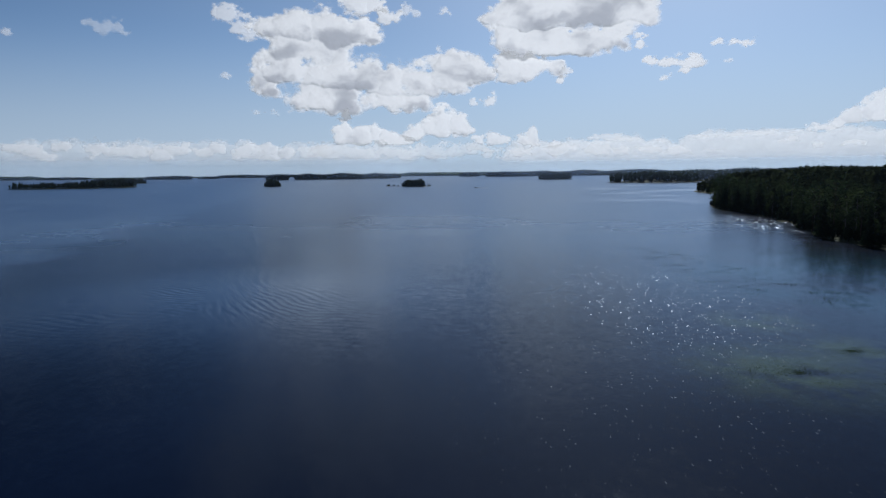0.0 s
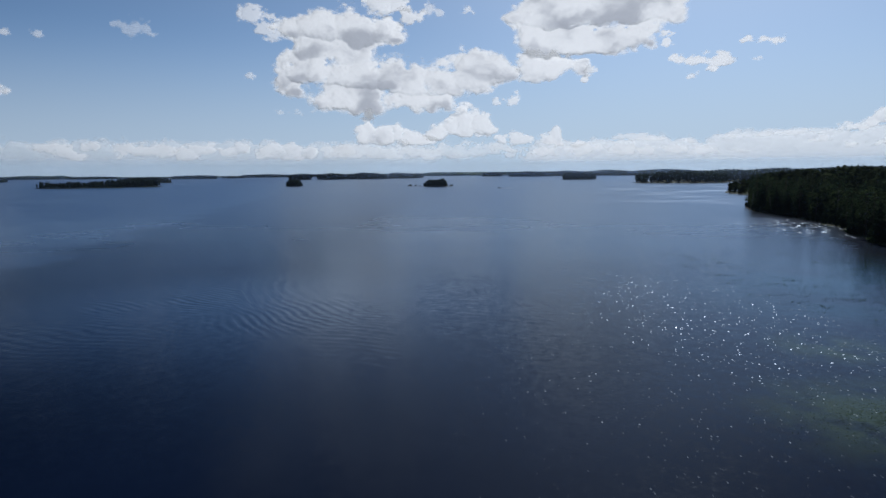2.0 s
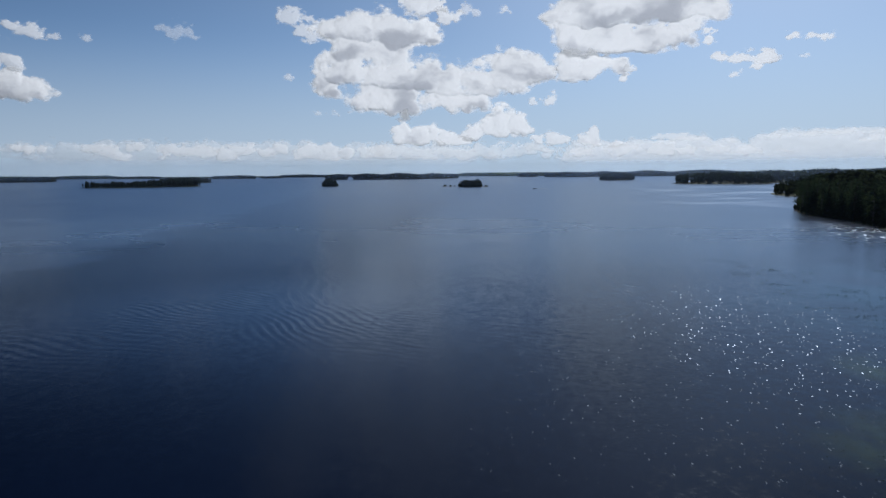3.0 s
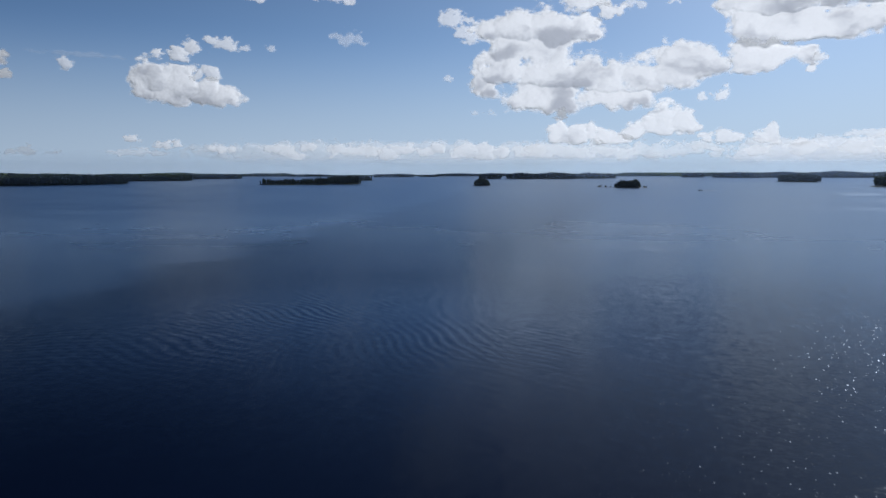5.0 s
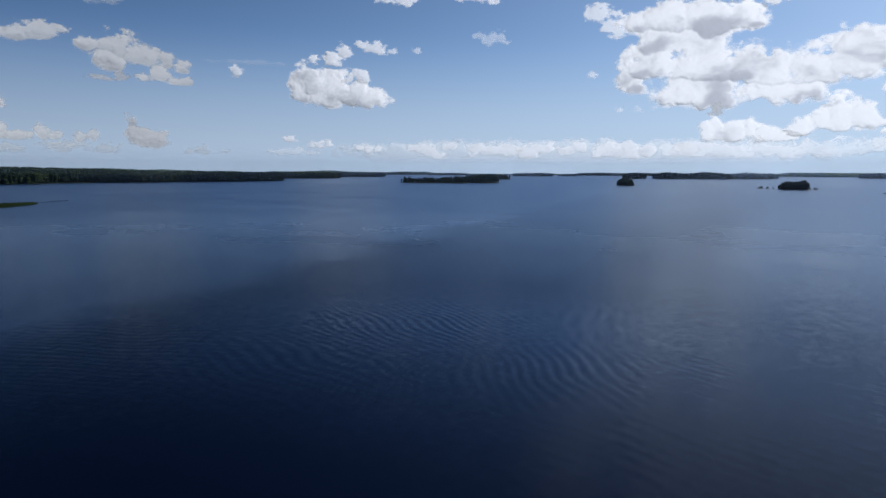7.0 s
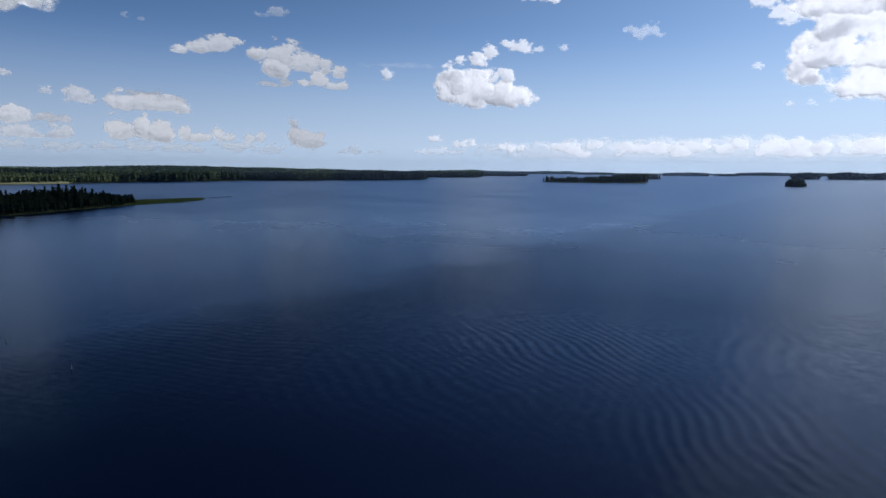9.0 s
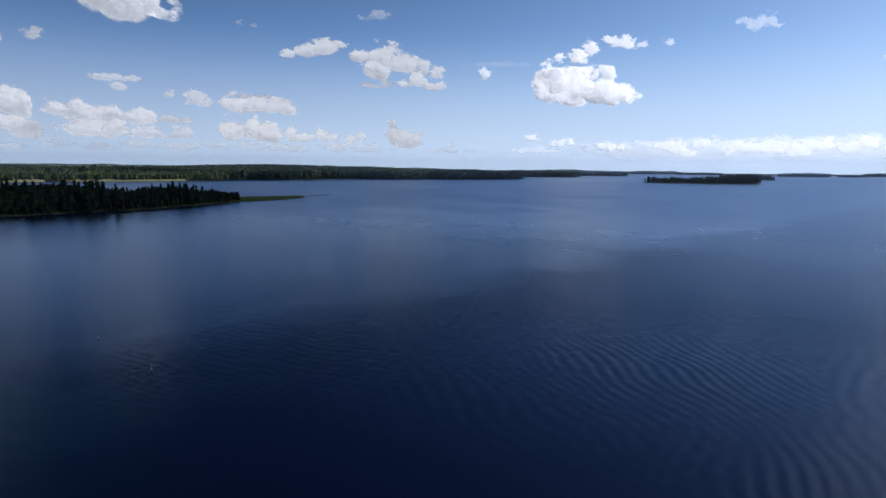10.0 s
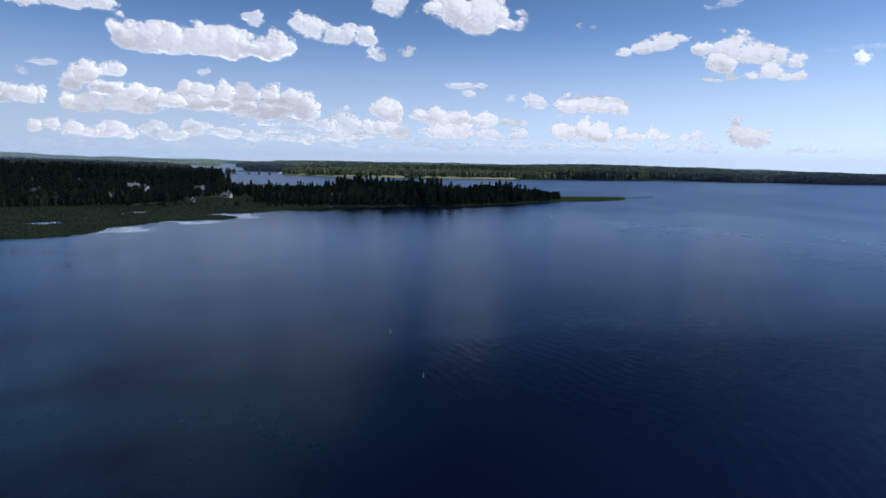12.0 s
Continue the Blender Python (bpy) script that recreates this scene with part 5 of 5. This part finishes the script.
def weed_patch(x, y, rx, ry, n, seed, label):
    """Floating leaves and weed that reach the surface, in an uneven patch."""
    rng = np.random.default_rng(seed)
    a, r = rng.uniform(0, 6.283, n), np.abs(rng.normal(0, 0.7, n))
    px, py = x + np.cos(a) * r * rx, y + np.sin(a) * r * ry
    ok = fractal(px / 3.0, py / 3.0, 3) > rng.uniform(0.3, 0.55, n)
    px, py = px[ok], py[ok]
    k = 6
    ang = np.arange(k) * 2 * np.pi / k
    size = rng.uniform(0.03, 0.07, len(px))[:, None]
    z = 0.012 + rng.uniform(0, 0.02, len(px))[:, None] + np.zeros((1, k))
    verts = np.stack([px[:, None] + np.cos(ang) * size, py[:, None] + np.sin(ang) * size * rng.uniform(0.6, 1, (len(px), 1)), z], -1).reshape(-1, 3)
    ob = new("water_weed", mesh_from("water_weed", verts, np.arange(len(verts)).reshape(-1, k), M_WEED))
    return tagged(ob, label, "water plants", kind="stuff")


weed_patch(44, 74, 9.0, 6.0, 2200, 71, "olive green patch of floating water weed")
weed_patch(56.5, 83, 4.2, 2.6, 1500, 72, "small olive green patch of floating weed")
weed_patch(82, 128, 10, 8, 500, 73, "thin drift of floating weed among reeds")

# marsh grass, reed fringe and the reed spit off the headland
rng = np.random.default_rng(81)
mx, my, mz, _ = scatter(MARSH, 1.05, 9.0, 82, -1.0)
mx, my = mx + rng.normal(0, 0.7, len(mx)), my + rng.normal(0, 0.7, len(my))
blades(np.column_stack([mx, my, np.maximum(mz, 0) - 0.05]), 0.2, 0.6, 0.16, M_REED, "marsh_grass", "green sedge and reeds of the marsh meadow", 83, "grass")


def strip(points, n, seed):
    """Spots along a bent strip: x, y and half width of each knot."""
    r = np.random.default_rng(seed)
    k = np.array(points, float)
    s = r.random(n) * (len(k) - 1)
    i = np.minimum(s.astype(int), len(k) - 2)
    f = (s - i)[:, None]
    p = k[i] * (1 - f) + k[i + 1] * f
    return np.column_stack([p[:, 0] + r.uniform(-1, 1, n) * p[:, 2], p[:, 1] + r.uniform(-1, 1, n) * p[:, 2] * 0.7])


blades(strip([(-468, 196, 20), (-484, 224, 28), (-496, 250, 20), (-506, 276, 4)], 11000, 84), 0.8, 1.5, 0.14, M_SPIT, "reed_bed", "bright green reed spit off the headland", 85)
blades(strip([(-498, 262, 1.5), (-514, 288, 2), (-534, 316, 1)], 420, 86), 0.3, 0.7, 0.12, M_WEED, "reed_bed", "thin dark line of reeds in the water", 87)
blades(strip([(-338, 76, 3), (-350, 98, 4), (-372, 118, 2)], 500, 88), 0.15, 0.4, 0.12, M_REED, "reed_bed", "low green water plants off the shore", 89)
blades(strip([(-345, 45, 4), (-372, 66, 3), (-392, 96, 2), (-408, 128, 2), (-440, 176, 2)], 900, 90), 0.4, 1.1, 0.14, M_REED, "shore_grass", "strip of grass along the headland shore", 91, "grass")

# pale grassy bank under the trees of the far shore
for k, (cx, cy, r, a0, a1) in enumerate(((-1230, 60, 152, -75, 28), (-1340, 250, 242, -38, 20))):
    bm = bmesh.new()
    last = None
    for i in range(25):
        a = radians(a0 + (a1 - a0) * i / 24)
        w = (fractal(np.array([cx + math.cos(a) * r]) / 38.0, np.array([cy + math.sin(a) * r]) / 38.0, 4)[0] - 0.5) * 16
        q = [bm.verts.new((cx + math.cos(a) * (r + w + o), cy + math.sin(a) * (r + w + o), h)) for o, h in ((-16, 4.4), (-4, 2.6), (3, -0.2))]
        if last:
            bm.faces.new((last[0], last[1], q[1], q[0]))
            bm.faces.new((last[1], last[2], q[2], q[1]))
        last = q
    tagged(part("beach", bm, M_SHORE), "pale grassy strip below the far forest", "beach", kind="structure")


# ---- stones along the shores ----
def stone_bm(r, seed):
    g = random.Random(seed)
    bm = bmesh.new()
    bmesh.ops.create_icosphere(bm, subdivisions=1, radius=r)
    for v in bm.verts:
        v.co *= g.uniform(0.75, 1.2)
        v.co.z *= 0.6
    return bm


stone_models = [tagged(part("stone", stone_bm(0.7, i), M_SAND), "grey shore boulder at the waterline", "stone", "stones along the cape") for i in range(3)]
g = random.Random(9)
n_stone = 0
for k in range(110):
    cx, cy, r, a = g.choice([(290, 165, 172, g.uniform(150, 190)), (308, 285, 145, g.uniform(160, 195)), (322, 370, 148, g.uniform(135, 185))])
    w = (float(fractal(np.array([(cx + math.cos(radians(a)) * r) / 38.0]), np.array([(cy + math.sin(radians(a)) * r) / 38.0]), 4)[0]) - 0.5) * 14
    q = r + w + g.uniform(-1.0, 1.0)
    px, py = cx + math.cos(radians(a)) * q, cy + math.sin(radians(a)) * q
    if abs(float(inside(CAPE, np.array([px]), np.array([py]), 14)[0])) > 2:
        continue
    m = pose(px, py, 0.05, 0, 0, g.uniform(0, 360))
    if n_stone < 3:
        ob = stone_models[n_stone]
        ob.matrix_world = m
    else:
        ob = copy_thing(stone_models[n_stone % 3], m)
    s = g.uniform(0.5, 1.5)
    ob.scale = (s, s, s)
    n_stone += 1


# ---- cottages ----
def gable_bm(w, d, h, rise_h):
    """Walls of a gabled house, open below."""
    bm = bmesh.new()
    pts = [(-w / 2, -d / 2), (w / 2, -d / 2), (w / 2, d / 2), (-w / 2, d / 2)]
    lo = [bm.verts.new((px, py, -0.4)) for px, py in pts]
    hi = [bm.verts.new((px, py, h)) for px, py in pts]
    g0, g1 = bm.verts.new((-w / 2, 0, h + rise_h)), bm.verts.new((w / 2, 0, h + rise_h))
    for i in (0, 2):
        bm.faces.new((lo[i], lo[i + 1], hi[i + 1], hi[i]))
    bm.faces.new((lo[1], lo[2], hi[2], g1, hi[1]))
    bm.faces.new((lo[3], lo[0], hi[0], g0, hi[3]))
    return bm


def roof_bm(w, d, h, rise_h, over=0.5, thick=0.16):
    bm = bmesh.new()
    for s in (-1, 1):
        k = rise_h / (d / 2)
        y1 = s * (d / 2 + over)
        z1 = h - over * k
        a = [bm.verts.new((sx * (w / 2 + over), yy, zz + t)) for t in (0.03, thick) for sx, yy, zz in ((-1, 0, h + rise_h), (1, 0, h + rise_h), (1, y1, z1), (-1, y1, z1))]
        for q in ((3, 2, 1, 0), (4, 5, 6, 7), (0, 1, 5, 4), (1, 2, 6, 5), (2, 3, 7, 6), (3, 0, 4, 7)):
            bm.faces.new([a[i] for i in q])
    return bm


def cottage(name, x, y, turn, w, d, h, rise_h, wall, roof, label, windows=3, two_floors=False, porch=False):
    z = max([0.5] + [float(rise(c, np.array([x]), np.array([y]), w)[0][0]) for c, w in ((HOME, 14), (MARSH, 9))])
    root = thing(name, x, y, z, turn)
    part("wall", gable_bm(w, d, h, rise_h), wall, root)
    part("roof", roof_bm(w, d, h, rise_h), roof, root)
    part("chimney", box_bm(0.6, 0.6, 1.5, w * 0.15, 0, h + rise_h - 0.5), M_CONCRETE, root)
    levels = (1.0, 3.6) if two_floors else (1.0,)
    for zz in levels:
        for i in range(windows):
            px = (i + 0.5) / windows * (w - 1.0) - (w - 1.0) / 2
            pane = part("window", box_bm(1.0, 0.06, 1.1, px, -d / 2 - 0.03, zz), M_GLASS, root)
            part("frame", box_bm(1.25, 0.05, 0.12, px, -d / 2 - 0.05, zz - 0.12), M_WHITE, pane)
            part("frame", box_bm(1.25, 0.05, 0.12, px, -d / 2 - 0.05, zz + 1.1), M_WHITE, pane)
    part("door", box_bm(0.95, 0.08, 2.05, w / 2 - 1.1, -d / 2 - 0.05, 0.05), M_TIMBER, root)
    if porch:
        part("porch_deck", box_bm(w * 0.7, 2.2, 0.25, 0, -d / 2 - 1.1, 0.05), M_TIMBER, root)
        part("porch_roof", box_bm(w * 0.7, 2.4, 0.15, 0, -d / 2 - 1.2, 2.5), M_WHITE, root)
        for sx in (-0.33, 0, 0.33):
            part("post", box_bm(0.15, 0.15, 2.3, sx * w, -d / 2 - 2.1, 0.25), M_WHITE, root)
    return tagged(root, label, "house")


# bushes about the gardens and the meadow
rng = np.random.default_rng(95)
bx, by = rng.uniform(-412, -345, 90), rng.uniform(-75, 62, 90)
ok = (inside(HOME + MARSH, bx, by, 9) > 1.5) & (fractal(bx / 16.0, by / 16.0, 2) > 0.45) & (np.hypot(bx + 408, by + 14) > 6)
bx, by = bx[ok], by[ok]
bz = np.maximum(rise(HOME, bx, by, 14)[0], rise(MARSH, bx, by, 9)[0])
woods(bx, by, bz, tall(len(bx), 96, 1.2, 3.6), np.full(len(bx), 2), 40, M_WOOD, "round bushes about the gardens and the meadow", 97, 1.3, "garden_bushes")

FACE = 78.0      # fronts look towards the lake
cottage("house", -421, -14, FACE, 5.0, 4.2, 2.4, 1.5, M_WHITE, M_ROOF, "white house with a dark gable roof and porch", 4, False, True)
cottage("boathouse", -406, 38, FACE + 4, 5.5, 4.5, 2.3, 1.2, M_WHITE, M_ROOF, "low white boathouse near the shore", 2)
cottage("house", -422, 15, FACE, 4.5, 4, 2.3, 1.3, M_TIMBER, M_TIN, "small grey cottage with a pale roof", 2)
cottage("house", -458, -39, FACE, 7, 6, 3.0, 2.0, M_RED, M_TIN, "dark red house among trees with a pale roof", 3)
cottage("house", -479, -90, FACE, 8, 6, 2.8, 1.8, M_TIMBER, M_TIN, "grey house among trees with a pale roof", 3)
cottage("house", -465, -78, FACE - 10, 6, 5, 2.6, 1.6, M_WHITE, M_ROOF, "small white house among trees", 2)
cottage("house", -511, -140, FACE, 5.5, 5, 2.6, 1.6, M_WHITE, M_ROOF, "white gabled house among trees", 2)
cottage("house", -496, -165, FACE - 8, 9, 6, 2.6, 1.6, M_TIMBER, M_TIN, "long grey house with a pale roof", 4)
cottage("house", -502, -181, FACE - 8, 8, 6, 2.6, 1.6, M_RED, M_TIN, "dark red cottage with a pale roof", 3)
cottage("house", -410, -118, FACE - 8, 6, 5, 2.5, 1.5, M_WHITE, M_ROOF, "small white cottage behind the meadow", 2)
cottage("house", -572, -150, FACE, 8, 6, 2.8, 1.8, M_TIMBER, M_TIN, "grey house deep in the trees", 3)
cottage("shed", -400, -75, FACE - 8, 3, 2.6, 2.2, 0.9, M_WHITE, M_ROOF, "small white garden shed", 1)
cottage("shed", -378, -23, FACE, 2.2, 1.8, 1.6, 0.6, M_TIMBER, M_ROOF, "grey shed at the edge of the meadow", 1)
cottage("sauna", -412, 50, FACE, 4.5, 4, 2.2, 1.2, M_RED, M_ROOF, "dark red sauna cabin by the shore", 2)
cottage("sauna", -414, 86, FACE + 20, 5, 4, 2.2, 1.2, M_TIMBER, M_ROOF, "grey sauna cabin under the trees", 2)


# ---- boats, jetties, marks ----
def hull_bm(length, beam, high):
    bm = bmesh.new()
    rings = []
    for i in range(7):
        f = i / 6
        b = beam / 2 * math.sqrt(max(0.0, 1 - f ** 3)) * (0.85 + 0.15 * min(1, f * 3))
        px = -length / 2 + f * length
        rings.append([bm.verts.new(q) for q in ((px, -b, high), (px, -b * 0.75, 0.12), (px, 0, 0.0), (px, b * 0.75, 0.12), (px, b, high),
                                                (px, b * 0.82, high - 0.02), (px, 0, 0.22), (px, -b * 0.82, high - 0.02))])
    for p, q in zip(rings, rings[1:]):
        for k in range(8):
            bm.faces.new((p[k], p[(k + 1) % 8], q[(k + 1) % 8], q[k]))
    bm.faces.new(rings[0][::-1])
    return bm


def rowing_boat(x, y, turn, label, cabin=False, length=4.4, z=-0.08):
    root = thing("motorboat" if cabin else "rowing_boat", x, y, z, turn)
    part("hull", hull_bm(length, length * 0.33, 0.55 * length / 4.4), M_WHITE, root)
    for px in (-0.2, 0.15):
        part("thwart", box_bm(0.25, length * 0.26, 0.05, px * length, 0, 0.34), M_TIMBER, root)
    if cabin:
        part("cabin", box_bm(length * 0.3, length * 0.22, 0.9, length * 0.08, 0, 0.4, 0.08), M_WHITE, root)
        part("windscreen", box_bm(0.05, length * 0.2, 0.4, length * 0.24, 0, 0.85), M_GLASS, root)
        part("outboard_motor", box_bm(0.35, 0.3, 0.9, -length / 2 - 0.15, 0, 0.1, 0.05), M_ROOF, root)
    return tagged(root, label, "boat", "boats by the headland")


for bx, by, bt in ((-316, -34, 20), (-315, -31, 50), (-318, -29, 100), (-313, -28, 70), (-308, -33, 10)):
    rowing_boat(bx, by, bt, "white rowing boat drawn up at the marsh", z=0.35)
rowing_boat(-384, 44, 30, "white boat moored by the boathouse", True, 5.0)
rowing_boat(-405, 104, 40, "white boat at the headland shore", False, 4.6)
rowing_boat(-398, 95, 60, "white boat at the headland shore", False, 4.2)
rowing_boat(-432, 166, 50, "white boat by the tip of the headland", False, 4.2)
launch = rowing_boat(53, 968, 160, "white motorboat under way on the open lake", True, 7.0)
bm = bmesh.new()
for side in (-1, 1):
    ridge_line = [[bm.verts.new((-3.0 - 3.2 * k, side * (0.7 + 0.5 * k) + o, h)) for o, h in ((-0.5, 0.1), (0.0, 0.42), (0.5, 0.1))] for k in range(6)]
    for p, q in zip(ridge_line, ridge_line[1:]):
        bm.faces.new((p[0], p[1], q[1], q[0]))
        bm.faces.new((p[1], p[2], q[2], q[1]))
part("wake", bm, M_FOAM, launch, "white foaming wake")


def jetty(x, y, turn, length, label):
    root = thing("jetty", x, y, 0, turn)
    n = int(length / 0.5)
    plank = None
    for i in range(n):
        if plank is None:
            plank = part("plank", box_bm(0.46, 1.5, 0.06, 0, 0, 0.5), M_TIMBER, root)
            plank.location = (0.25, 0, 0)
        else:
            o = new("plank", plank.data)
            o.parent, o.location = root, (0.25 + 0.5 * i, 0, 0)
    for i in range(3):
        for s in (-0.6, 0.6):
            part("post", rod_bm(0.07, 0.07, 1.4, 0.3 + i * (length - 0.6) / 2, s, -0.7), M_TIMBER, root)
    return tagged(root, label, "jetty")


jetty(-386, 41, -15, 9, "grey wooden jetty by the boathouse")
jetty(-404, 122, -30, 7, "grey wooden jetty under the trees")


def stick_buoy(x, y, label):
    root = thing("marker_buoy", x, y, 0)
    part("float", rod_bm(0.12, 0.08, 0.3, 0, 0, -0.12, 10), M_ORANGE, root)
    part("pole", rod_bm(0.03, 0.025, 0.45, 0, 0, 0.15, 8), M_ORANGE, root)
    return tagged(root, label, "buoy", "marker buoys")


stick_buoy(-114.1, 77.1, "small pale marker buoy with a stick")
stick_buoy(-94.6, 80.4, "small pale marker buoy with a stick")

# flagpole by the meadow
pole = thing("flagpole", -384, -47, 0.5)
part("pole", rod_bm(0.08, 0.04, 9, 0, 0, 0), M_TIN, pole)
part("foot", box_bm(0.5, 0.5, 0.3, 0, 0, -0.05, 0.03), M_CONCRETE, pole)
tagged(pole, "thin white flagpole at the edge of the meadow", "flagpole")


# ---- bridge over the inlet ----
def bridge(x0, y0, x1, y1, z, spans):
    turn = math.degrees(math.atan2(y1 - y0, x1 - x0))
    length = math.hypot(x1 - x0, y1 - y0)
    root = thing("road_bridge", x0, y0, 0, turn)
    part("deck", box_bm(length, 9, 0.7, length / 2, 0, z - 0.7, 0.05), M_CONCRETE, root)
    for s in (-4.4, 4.4):
        part("railing", box_bm(length, 0.12, 0.9, length / 2, s, z), M_TIN, root)
    for i in range(1, spans):
        part("pier", box_bm(1.0, 7, z + 0.5, length * i / spans, 0, -1.5, 0.1), M_CONCRETE, root)
    return tagged(root, "long low concrete road bridge over the inlet", "bridge")


bridge(-1136, -82, -1175, -161, 4.8, 4)
